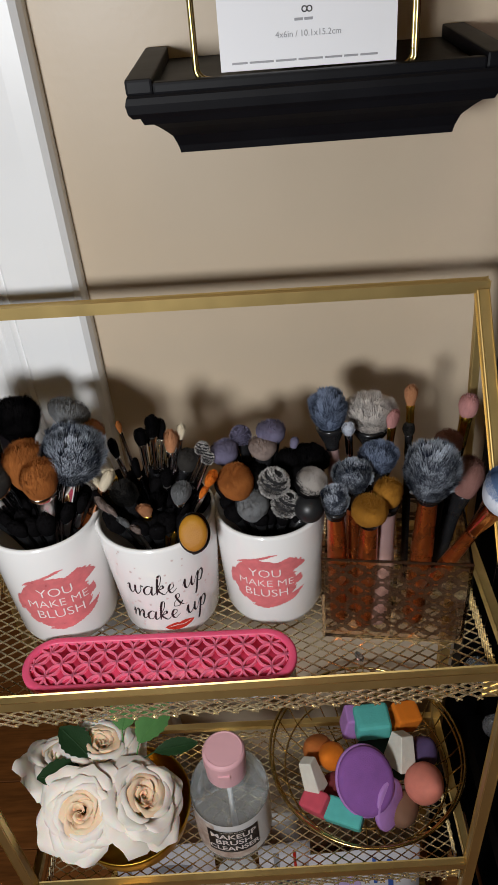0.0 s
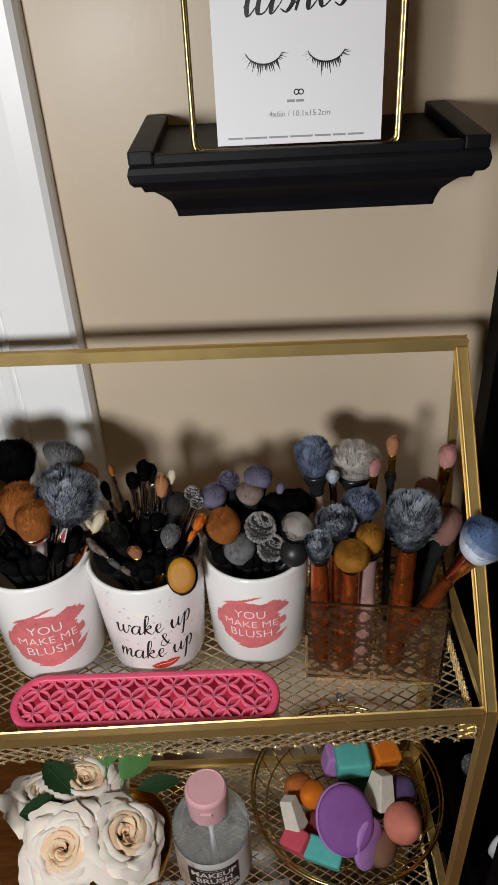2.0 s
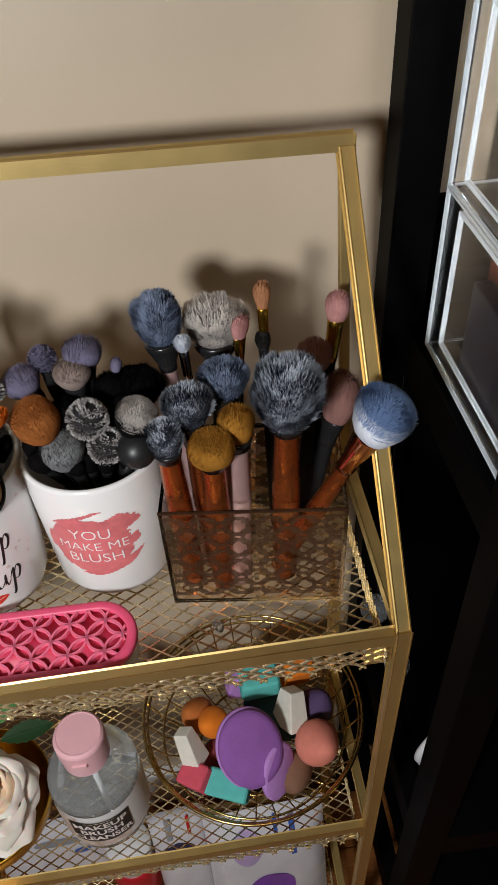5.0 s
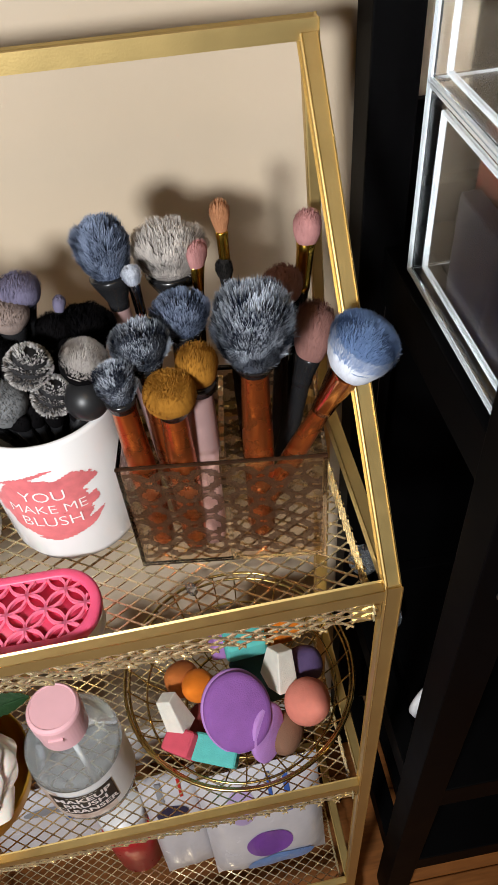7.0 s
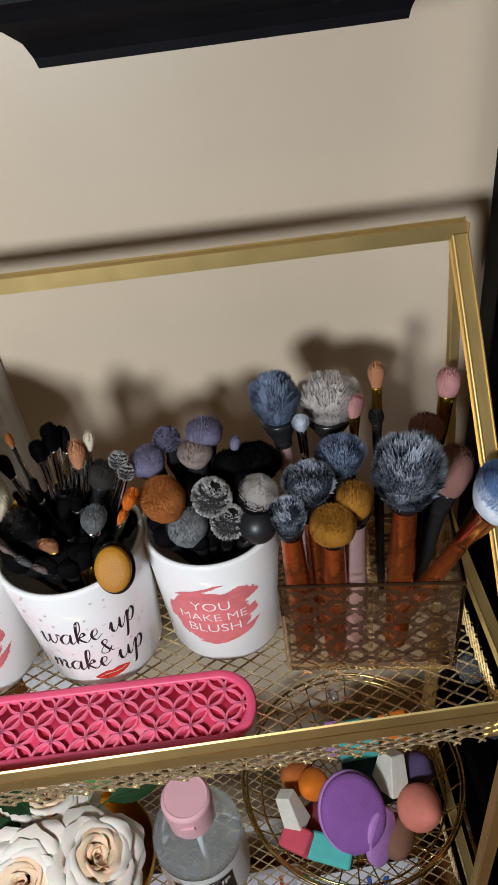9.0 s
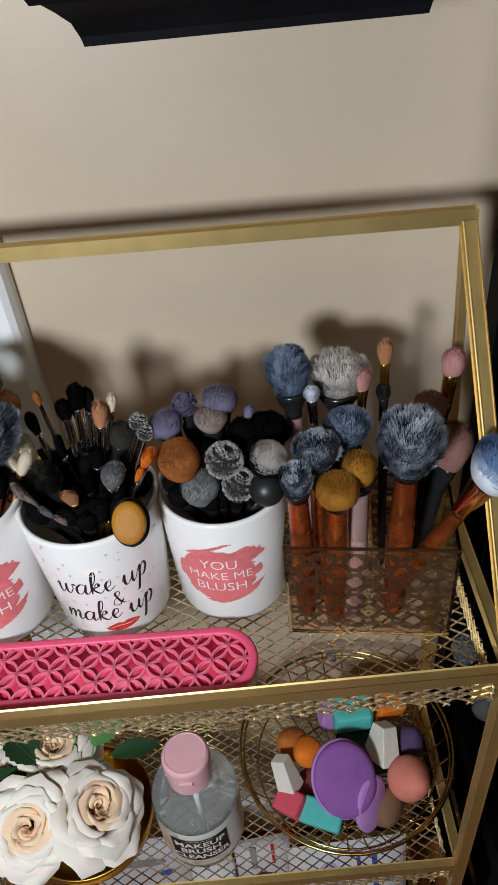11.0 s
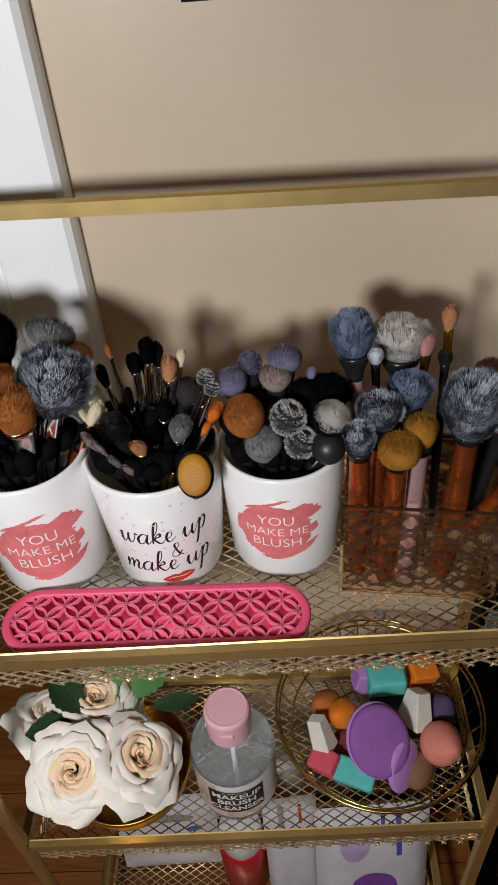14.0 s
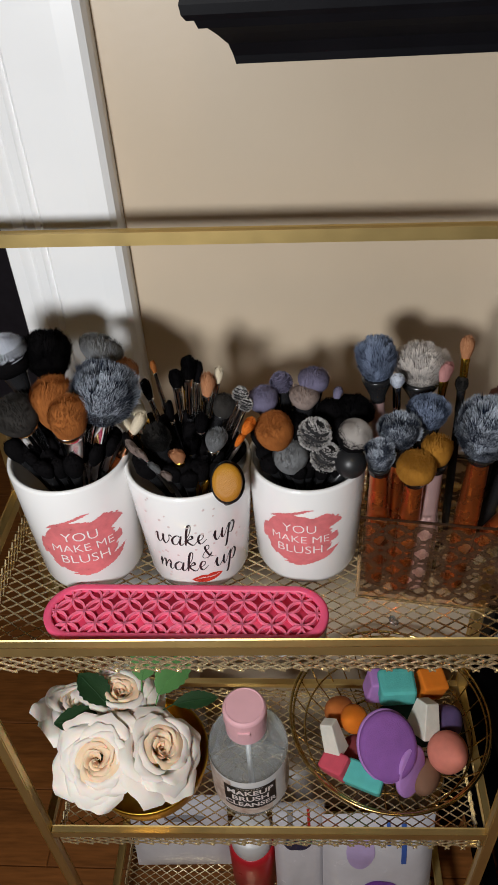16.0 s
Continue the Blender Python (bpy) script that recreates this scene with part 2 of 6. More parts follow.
def text_mesh(body, size, shear=0.0, weight=0.0):
    """Flat verts and faces of a line of lettering, centred on 0, 0."""
    cu = bpy.data.curves.new("lettering", "FONT")
    cu.body, cu.size, cu.shear, cu.offset = body, size, shear, weight
    cu.align_x, cu.align_y = "CENTER", "CENTER"
    cu.resolution_u = 3
    ob = bpy.data.objects.new("lettering", cu)
    scene.collection.objects.link(ob)
    dg = bpy.context.evaluated_depsgraph_get()
    ev = ob.evaluated_get(dg)
    me = ev.to_mesh()
    v = [tuple(p.co) for p in me.vertices]
    fc = [tuple(p.vertices) for p in me.polygons]
    ev.to_mesh_clear()
    bpy.data.objects.remove(ob)
    bpy.data.curves.remove(cu)
    return v, fc


# pen strokes of a round hand, in units of its x-height
PEN = {
    "w": (1.40, [[(-0.1, 0.75), (0.12, 0.98), (0.15, 0.3), (0.35, 0), (0.62, 0.45), (0.7, 0.98), (0.68, 0.35), (0.9, 0), (1.2, 0.5), (1.2, 0.98), (1.45, 0.85)]]),
    "a": (1.10, [[(0.75, 0.85), (0.45, 1), (0.1, 0.6), (0.15, 0.08), (0.5, 0.1), (0.78, 0.8)], [(0.82, 0.98), (0.72, 0.3), (0.85, 0), (1.15, 0.35)]]),
    "k": (0.98, [[(0, 0.4), (0.4, 1.3), (0.46, 2), (0.26, 2), (0.14, 1.2), (0.1, 0)], [(0.12, 0.4), (0.5, 0.98), (0.62, 0.72), (0.22, 0.5), (0.45, 0.15), (0.75, 0), (1.02, 0.35)]]),
    "e": (0.76, [[(0, 0.3), (0.45, 0.55), (0.5, 0.9), (0.25, 0.95), (0.1, 0.45), (0.35, 0.02), (0.82, 0.4)]]),
    "u": (1.15, [[(0, 0.4), (0.2, 0.98), (0.2, 0.3), (0.42, 0), (0.75, 0.5), (0.86, 1)], [(0.86, 1), (0.8, 0.3), (0.95, 0), (1.2, 0.4)]]),
    "p": (1.15, [[(0, 0.4), (0.32, 1.1), (0.26, 0.2), (0.1, -0.95), (-0.08, -1.0)], [(0.24, 0.3), (0.6, 1.12), (0.86, 0.75), (0.62, 0.08), (0.3, 0.15)]]),
    "m": (1.38, [[(0, 0.4), (0.17, 0.98), (0.12, 0)], [(0.12, 0.15), (0.45, 0.98), (0.6, 0.75), (0.55, 0)], [(0.55, 0.15), (0.9, 0.98), (1.05, 0.75), (1.0, 0.2), (1.15, 0), (1.42, 0.35)]]),
    "l": (0.58, [[(0, 0.3), (0.45, 1.4), (0.42, 2.1), (0.2, 1.9), (0.12, 0.5), (0.3, 0), (0.62, 0.35)]]),
    "s": (0.72, [[(0, 0.3), (0.4, 1.08), (0.36, 0.75), (0.6, 0.35), (0.4, 0), (0.08, 0.12)], [(0.4, 0), (0.75, 0.3)]]),
    "h": (1.02, [[(0, 0.4), (0.42, 1.5), (0.42, 2.05), (0.22, 1.9), (0.1, 0)], [(0.1, 0.15), (0.5, 0.98), (0.66, 0.7), (0.62, 0.2), (0.78, 0), (1.06, 0.35)]]),
    "&": (1.20, [[(1.0, 0.55), (0.65, 0.02), (0.15, 0.1), (0.2, 0.6), (0.68, 1.15), (0.6, 1.5), (0.32, 1.4), (0.38, 1.0), (0.8, 0.2), (1.15, 0)]]),
    " ": (0.55, []),
}


def script(body, thin, thick, slant=0.22):
    """Flat ribbons written with a broad pen: thick on the way down, thin on the way up. Centred on x."""
    verts, faces, x0 = [], [], 0.0
    for ch in body:
        width, strokes = PEN[ch]
        for st in strokes:
            p = [Vector((x0 + a + slant * b, b)) for a, b in st]
            p = [p[0] * 2 - p[1]] + p + [p[-1] * 2 - p[-2]]
            line = []
            for i in range(1, len(p) - 2):
                for j in range(7):
                    t = j / 7
                    line.append(0.5 * (2 * p[i] + (p[i + 1] - p[i - 1]) * t + (2 * p[i - 1] - 5 * p[i] + 4 * p[i + 1] - p[i + 2]) * t * t
                                       + (3 * p[i] - p[i - 1] - 3 * p[i + 1] + p[i + 2]) * t ** 3))
            line.append(p[-2])
            k = len(verts)
            for i, c in enumerate(line):
                d = (line[min(i + 1, len(line) - 1)] - line[max(i - 1, 0)]).normalized()
                w = thin + (thick - thin) * max(0.0, -d.y) ** 1.3
                w *= 0.55 + 0.45 * min(1.0, min(i, len(line) - 1 - i) / 3)
                verts += [(c.x - d.y * w, c.y + d.x * w, 0.0), (c.x + d.y * w, c.y - d.x * w, 0.0)]
            faces += [(k + 2 * i, k + 2 * i + 1, k + 2 * i + 3, k + 2 * i + 2) for i in range(len(line) - 1)]
        x0 += width
    mid = x0 / 2
    return [(a - mid, b, c) for a, b, c in verts], faces


def stencil(w, h, cell, inside):
    """A sheet of small cells, only those for which inside(u, v) holds."""
    nx, ny = int(w / cell), int(h / cell)
    idx, verts, faces = {}, [], []

    def vi(i, j):
        if (i, j) not in idx:
            idx[(i, j)] = len(verts)
            verts.append((-w / 2 + i * cell, -h / 2 + j * cell, 0))
        return idx[(i, j)]
    for i in range(nx):
        for j in range(ny):
            if inside(-w / 2 + (i + 0.5) * cell, -h / 2 + (j + 0.5) * cell):
                faces.append((vi(i, j), vi(i + 1, j), vi(i + 1, j + 1), vi(i, j + 1)))
    return verts, faces


def subdivide_x(verts, faces, step):
    """Cuts faces into strips along x so that they can be bent."""
    bm = bmesh.new()
    vs = [bm.verts.new(v) for v in verts]
    for f in faces:
        try:
            bm.faces.new([vs[i] for i in f])
        except ValueError:
            pass
    xs = [v[0] for v in verts]
    x = min(xs) + step
    while x < max(xs):
        bmesh.ops.bisect_plane(bm, geom=bm.verts[:] + bm.edges[:] + bm.faces[:], plane_co=(x, 0, 0), plane_no=(1, 0, 0))
        x += step
    bm.verts.index_update()
    out = [tuple(v.co) for v in bm.verts], [tuple(v.index for v in f.verts) for f in bm.faces]
    bm.free()
    return out


def wrap(verts, radius_at, z0, turn, lift):
    """Bends a flat sheet round an upright axis. turn: degrees from the side that faces -y."""
    out = []
    for x, y, z in verts:
        r = radius_at(z0 + y)
        a = x / r + radians(turn)
        out.append(((r + lift) * math.sin(a), -(r + lift) * math.cos(a), z0 + y))
    return out


# ---------------------------------------------------------------- setting
def slab(name, x0, x1, y0, y1, z0, z1, material, label, category):
    bm = bmesh.new()
    box(bm, x0, x1, y0, y1, z0, z1)
    return tagged(part(name, bm, material), label, category, kind="structure")


slab("wall_north", -0.231, 2.5, WALL_Y, WALL_Y + 0.1, 0.0, 2.6, M_WALL, "beige painted wall with a soft sheen behind the cart", "wall")
# unseen enclosing walls, their dark colour keeps the fill low
slab("wall_south", -2.6, 2.5, -3.6, -3.5, 0.0, 2.6, M_UNSEEN, "taupe painted wall closing the room behind", "wall")
slab("wall_east", 2.5, 2.6, -3.6, WALL_Y + 0.1, 0.0, 2.6, M_UNSEEN, "taupe painted wall at the side of the room", "wall")
slab("wall_west", -2.7, -2.6, -3.6, WALL_Y + 0.1, 0.0, 2.6, M_UNSEEN, "taupe painted wall at the other side of the room", "wall")
slab("wall_north_2", -2.6, -1.02, WALL_Y, WALL_Y + 0.1, 0.0, 2.6, M_UNSEEN, "taupe painted wall beyond the door", "wall")
slab("ceiling", -2.7, 2.6, -3.6, WALL_Y + 0.1, 2.6, 2.7, M_CEIL, "plain off-white ceiling", "ceiling")

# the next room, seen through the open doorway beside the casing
# its three walls share one even near-black colour
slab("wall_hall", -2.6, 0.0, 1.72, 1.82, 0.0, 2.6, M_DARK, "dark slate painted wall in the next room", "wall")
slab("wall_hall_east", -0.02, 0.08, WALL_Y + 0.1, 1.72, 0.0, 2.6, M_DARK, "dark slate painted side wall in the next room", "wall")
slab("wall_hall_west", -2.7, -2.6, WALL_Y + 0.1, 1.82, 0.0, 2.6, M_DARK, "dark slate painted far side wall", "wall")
slab("ceiling_hall", -2.7, 0.08, WALL_Y + 0.1, 1.82, 2.6, 2.7, M_CEIL, "plain off-white ceiling of the next room", "ceiling")
slab("wall_north_3", -1.02, -0.231, WALL_Y, WALL_Y + 0.1, 2.1, 2.6, M_WALL, "beige painted wall over the door", "wall")

# door casing: a moulded board, its section drawn in x, y and drawn out in z
prof = [(-0.2340, 0.0), (-0.2340, -0.012), (-0.2310, -0.018), (-0.2200, -0.020), (-0.2130, -0.016), (-0.2090, -0.019), (-0.2020, -0.021),
        (-0.1980, -0.018), (-0.1950, -0.022), (-0.1560, -0.022), (-0.1420, -0.021), (-0.1375, -0.017), (-0.1355, -0.010), (-0.1355, 0.0)]
verts, faces = [], []
for z in (0.0, 2.14):
    verts += [(x, WALL_Y + y, z) for x, y in prof]
n = len(prof)
for i in range(n):
    j = (i + 1) % n
    faces.append((i, j, n + j, n + i))
faces += [tuple(range(n)), tuple(range(2 * n - 1, n - 1, -1))]
bm = bmesh.new()
vs = [bm.verts.new(v) for v in verts]
for f in faces:
    bm.faces.new([vs[i] for i in f])
tagged(part("trim", bm, M_TRIM), "white painted door casing with moulded edge, lightly scuffed", "trim", kind="structure")

# ---------------------------------------------------------------- gold bar cart
CX0, CX1, CF, CB = -0.262, 0.190, 0.330, 0.5035   # outer faces of the frame
T = 0.0088
CFL = CF - 0.007   # the cart stands a touch askew: its left front post is nearer
TIERS = ((0.774, 0.029), (0.461, 0.0275), (0.118, 0.0285))
HANDLE = 1.0165
LEAN = 0.010   # the side frames lean inwards towards the handle
cart = thing("bar_cart", "three-tier brushed gold metal bar cart with diamond mesh trays", "bar cart", pose(-0.036, 0.44, 0.0))


def cpart(name, bm, material, label=""):
    ob = part(name, bm, material, cart, label)
    ob.location = -cart.location
    return ob


for x in (CX0 + T / 2, CX1 - T / 2):
    bm = bmesh.new()
    yf = CFL if x < 0 else CF
    bar(bm, (x, yf + T / 2, 0.055), (x, yf + T / 2, 0.776), T, T)
    cpart("front_post", bm, M_GOLD)
    bm = bmesh.new()
    hz = HANDLE + (0.0025 if x < 0 else -0.0025)
    hx = x + (LEAN if x < 0 else -LEAN)
    bar(bm, (x, CB - T / 2, 0.055), (x, CB - T / 2, 0.774), T, T)
    bar(bm, (x, CB - T / 2, 0.7745), (hx, CB - T / 2, hz - 0.002), T - 0.002, T - 0.002)
    cpart("back_post", bm, M_GOLD)
    bm = bmesh.new()
    bar(bm, (x, yf + 0.004, 0.772), (hx, CB - 0.008, hz - 0.008), T - 0.0012, T - 0.0012)
    cpart("sloping_side_rail", bm, M_GOLD)
bm = bmesh.new()
bar(bm, (CX0 + LEAN - 0.0006, CB - T / 2, HANDLE + 0.0025 - T / 2), (CX1 - LEAN + 0.0006, CB - T / 2, HANDLE - 0.0025 - T / 2), T - 0.0012, T - 0.0012)
cpart("handle_rail", bm, M_GOLD)


def mesh_wires(x0, x1, y0, y1, place, px, py, w):
    """Two crossing families of flat strands clipped to a rectangle; place(u, v, side) puts them in space."""
    verts, faces = [], []

    def strand(p, q, tilt):
        d = Vector((q[0] - p[0], q[1] - p[1]))
        if d.length < 0.004:
            return
        nrm = Vector((-d.y, d.x)).normalized() * w
        k = len(verts)
        for s, hgt in ((-1, 0.0), (1, 0.0), (1, 0.0011), (-1, 0.0011)):
            for e in (p, q):
                verts.append(place(e[0] + nrm.x * s, e[1] + nrm.y * s, hgt + tilt))
        # order: s0p s0q s1p s1q s2p s2q s3p s3q
        for a, b in ((0, 2), (2, 4), (4, 6), (6, 0)):
            faces.append((k + a, k + a + 1, k + b + 1, k + b))
    slope = py / px
    for sgn in (1, -1):
        c = (y0 - slope * (x1 - x0)) if sgn > 0 else y0
        top = y1 if sgn > 0 else y1 + slope * (x1 - x0)
        while c < top:
            # v = c + sgn*slope*(u-x0)
            us = []
            for u in (x0, x1):
                v = c + sgn * slope * (u - x0)
                if y0 <= v <= y1:
                    us.append((u, v))
            for v in (y0, y1):
                u = x0 + sgn * (v - c) / slope
                if x0 < u < x1:
                    us.append((u, v))
            if len(us) >= 2:
                us.sort()
                strand(us[0], us[-1], 0.0 if sgn > 0 else 0.0006)
            c += py
    return verts, faces


for zt, lip in TIERS:
    zf = zt - lip
    for nm, a, b in (("front_rail", (CX0 + T, CFL + T / 2, zt - T / 2), (CX1 - T, CF + T / 2, zt - T / 2)),
                     ("back_bar", (CX0 + T, CB - T / 2, zt - T / 2), (CX1 - T, CB - T / 2, zt - T / 2)),
                     ("side_bar", (CX0 + T / 2, CFL + T, zt - T / 2), (CX0 + T / 2, CB - T, zt - T / 2)),
                     ("side_bar", (CX1 - T / 2, CF + T, zt - T / 2), (CX1 - T / 2, CB - T, zt - T / 2))):
        bm = bmesh.new()
        bar(bm, a, b, T - 0.001, T - 0.001)
        cpart(nm, bm, M_GOLD)
    x0, x1, y0, y1 = CX0 + 0.015, CX1 - 0.015, CF - 0.001, CB - 0.010
    for nm, (u0, u1, v0, v1), fn, px, py in (
            ("mesh_floor", (x0, x1, y0, y1), lambda u, v, h: (u, v, zf - 0.002 + h), 0.0158, 0.0098),
            ("mesh_front", (x0, x1, zf - 0.004, zt - 0.008), lambda u, v, h: (u, CFL + 0.004 + (CF - CFL) * (u - x0) / (x1 - x0) - h, v), 0.0158, 0.0076),
            ("mesh_back", (x0, x1, zf, zt - 0.010), lambda u, v, h: (u, y1 + h, v), 0.0158, 0.0076),
            ("mesh_side", (y0, y1, zf, zt - 0.010), lambda u, v, h: (x0 - h, u, v), 0.0098, 0.0076),
            ("mesh_side", (y0, y1, zf, zt - 0.010), lambda u, v, h: (x1 + h, u, v), 0.0098, 0.0076)):
        v, f = mesh_wires(u0, u1, v0, v1, fn, px, py, 0.00052)
        ob = pydata(nm, v, f, M_MESH, cart, "gold diamond wire mesh")
        ob.location = -cart.location
        ob["kind"] = "stuff"
    # corner tabs that carry the tray
    for x in (CX0 + T + 0.009, CX1 - T - 0.009):
        bm = bmesh.new()
        box(bm, x - 0.0085, x + 0.0085, CF + 0.0035, CF + 0.0055, zt - 0.034, zt - 0.0095)
        cpart("bracket", bm, M_GOLD)
for x in (CX0 + T / 2, CX1 - T / 2):
    for y in ((CFL if x < 0 else CF) + T / 2, CB - T / 2):
        v, f = lathe([(0.0, -0.007), (0.020, -0.007), (0.0235, -0.004), (0.0235, 0.004), (0.020, 0.007), (0.0, 0.007)], 24)
        m = pose(x, y, 0.0237, 0, 90, 0)
        w = pydata("caster", [tuple(m @ Vector(p)) for p in v], f, M_BLKH, cart, "black rubber caster", True)
        w.location = -cart.location
        bm = bmesh.new()
        box(bm, x - 0.0095, x - 0.0075, y - 0.008, y + 0.008, 0.02, 0.056)
        box(bm, x + 0.0075, x + 0.0095, y - 0.008, y + 0.008, 0.02, 0.056)
        box(bm, x - 0.0095, x + 0.0095, y - 0.008, y + 0.008, 0.052, 0.056)
        cpart("caster_fork", bm, M_GOLD)

# ---------------------------------------------------------------- black wall ledge
SX0, SX1, SF, SZ = -0.059, 0.166, 0.452, 1.1715
ledge = thing("wall_shelf", "black painted crown moulding ledge fixed to the wall", "shelf", pose((SX0 + SX1) / 2, WALL_Y, SZ))


def loft(rows, y_back):
    """Stacked rectangles (z, side inset, front y) closed into a solid."""
    verts, faces = [], []
    for z, ins, yf in rows:
        verts += [(SX0 + ins, y_back, z), (SX0 + ins, yf, z), (SX1 - ins, yf, z), (SX1 - ins, y_back, z)]
    for i in range(len(rows) - 1):
        for k in range(4):
            k2 = (k + 1) % 4
            a, b = i * 4, i * 4 + 4
            faces.append((a + k, a + k2, b + k2, b + k))
    faces += [(3, 2, 1, 0), tuple(len(verts) - 4 + k for k in range(4))]
    return verts, faces


crown = [(SZ - 0.0475, 0.0265, SF + 0.030), (SZ - 0.0430, 0.0255, SF + 0.0290), (SZ - 0.036, 0.0230, SF + 0.0255), (SZ - 0.030, 0.0175, SF + 0.0195),
         (SZ - 0.0255, 0.0125, SF + 0.0145), (SZ - 0.0250, 0.0085, SF + 0.0095), (SZ - 0.0205, 0.0065, SF + 0.0075), (SZ - 0.0200, 0.003, SF + 0.003),
         (SZ - 0.0170, 0.0008, SF + 0.0008), (SZ - 0.0120, 0.0, SF), (SZ - 0.0085, 0.001, SF + 0.001), (SZ - 0.0070, 0.002, SF + 0.002)]
v, f = loft(crown, WALL_Y - 0.001)
ob = pydata("crown_body", v, f, M_BLACK, ledge)
ob.location = -ledge.location
for x0, x1 in ((SX0 + 0.001, SX0 + 0.017), (SX1 - 0.017, SX1 - 0.001)):
    bm = bmesh.new()
    box(bm, x0, x1, SF + 0.003, WALL_Y - 0.002, SZ - 0.0075, SZ + 0.0012, 0.0015)
    ob = part("end_rim", bm, M_BLACK, ledge)
    ob.location = -ledge.location
bm = bmesh.new()
box(bm, SX0 + 0.017, SX1 - 0.017, SF + 0.002, SF + 0.009, SZ - 0.0075, SZ - 0.001, 0.0015)
ob = part("front_rim", bm, M_BLACK, ledge)
ob.location = -ledge.location
bm = bmesh.new()
box(bm, 0.033, 0.045, SF + 0.0235, SF + 0.028, SZ - 0.034, SZ - 0.031)
ob = part("screw_cover", bm, M_BLACK, ledge)
ob.location = -ledge.location

# photo frame of gold wire with its printed card, leaning back a little
FZ = SZ - 0.006
frame_m = pose(0.0465, 0.4665, FZ, -5, 0, -1.2)
pframe = thing("photo_frame", "gold wire photo frame standing on the black ledge", "photo frame", frame_m)
FW, FH = 0.0635, 0.176


def rounded_rect(hw, z0, z1, r, y):
    pts = []
    for cx, cz, a0 in ((hw - r, z1 - r, 0), (-hw + r, z1 - r, 90), (-hw + r, z0 + r, 180), (hw - r, z0 + r, 270)):
        for k in range(6):
            a = radians(a0 + 18 * k)
            pts.append((cx + r * math.cos(a), y, cz + r * math.sin(a)))
    return pts


for nm, y in (("front_wire", -0.0035), ("rear_wire", 0.0065)):
    v, f = tube(rounded_rect(FW, 0.0016, FH, 0.007, y), 0.0015, 8, True)
    pydata(nm, v, f, M_WIRE, pframe, smooth=True)
for x in (-FW, FW):
    for z in (0.010, FH - 0.01):
        v, f = tube([(x, -0.0035, z), (x, 0.0065, z)], 0.0011, 6)
        pydata("wire_link", v, f, M_WIRE, pframe)
v, f = tube([(-0.02, 0.0065, 0.11), (-0.024, 0.05, 0.0105), (0.024, 0.05, 0.0105), (0.02, 0.0065, 0.11)], 0.0013, 8)
pydata("easel_leg", v, f, M_WIRE, pframe, smooth=True)
bm = bmesh.new()
box(bm, -0.0488, 0.0528, 0.0008, 0.0014, 0.005, 0.1574)
card = part("card", bm, M_PAPER, pframe, "white printed card with black lettering")


def on_card(name, v, f, x, z, material, lift=0.0):
    return pydata(name, [(x + 0.002 + p[0], 0.0004 - lift, z + p[1]) for p in v], f, material, card)


def bars(name, widths, height, gap, x, z, material):
    total = sum(widths) + gap * (len(widths) - 1)
    u = x - total / 2
    for w in widths:
        pydata(name, [(u, 0.0004, z), (u + w, 0.0004, z), (u + w, 0.0004, z + height), (u, 0.0004, z + height)], [(0, 1, 2, 3)], material, card)
        u += w + gap


v, f = script("lashes", 0.03, 0.11, 0.35)
on_card("script_lettering", [(p[0] * 0.0125, p[1] * 0.0145 + p[0] * 0.0008, 0) for p in v], f, -0.002, 0.0765, M_BLACKINK)
v, f = text_mesh("4x6in / 10.1x15.2cm", 0.0046)
on_card("size_lettering", v, f, 0.0005, 0.0220, M_GREYINK)
bars("print_bar", (0.009, 0.014, 0.012, 0.014, 0.010, 0.008, 0.010), 0.0011, 0.0012, 0.0, 0.0085, M_GREYINK)
bars("print_bar", (0.0048, 0.0048), 0.0014, 0.0008, 0.0, 0.0285, M_GREYINK)
v, f = tube(ring(0, 0, 0, 0.0014, 16), 0.0003, 4, True)
on_card("emblem", [(p[0] + 0.0014, p[1], 0) for p in v] + [(p[0] - 0.0014, p[1], 0) for p in v], f + [tuple(i + len(v) for i in q) for q in f], 0, 0.0340, M_BLACKINK)
rng = random.Random(5)
for sx in (-1, 1):
    verts, faces = [], []
    for k in range(26):
        a = radians(200 + 140 * k / 25)
        cx, cz = sx * 0.0185 + 0.0115 * math.cos(a), 0.0585 + 0.0090 * math.sin(a)
        ln = rng.uniform(0.0035, 0.0085) * (1.0 if k % 3 else 0.6)
        b = a + radians(rng.uniform(-16, 16))
        dx, dz = 0.45 * math.cos(b) * ln, -abs(math.sin(b)) * ln if 4 < k < 21 else 0.35 * math.sin(b) * ln
        dx *= 1.9 if k <= 4 or k >= 21 else 1.0
        q = len(verts)
        wx = 0.0005
        verts += [(cx - wx, 0.0004, cz), (cx + wx, 0.0004, cz + 0.0003), (cx + dx, 0.0004, cz + dz)]
        faces.append((q, q + 1, q + 2))
        a2 = radians(200 + 140 * min(25, k + 1) / 25)
        x2, z2 = sx * 0.0185 + 0.0115 * math.cos(a2), 0.0585 + 0.0090 * math.sin(a2)
        q = len(verts)
        verts += [(cx, 0.0004, cz - 0.0004), (x2, 0.0004, z2 - 0.0004), (x2, 0.0004, z2 + 0.0005), (cx, 0.0004, cz + 0.0005)]
        faces.append((q, q + 1, q + 2, q + 3))
    pydata("lash_print", verts, faces, M_BLACKINK, card)

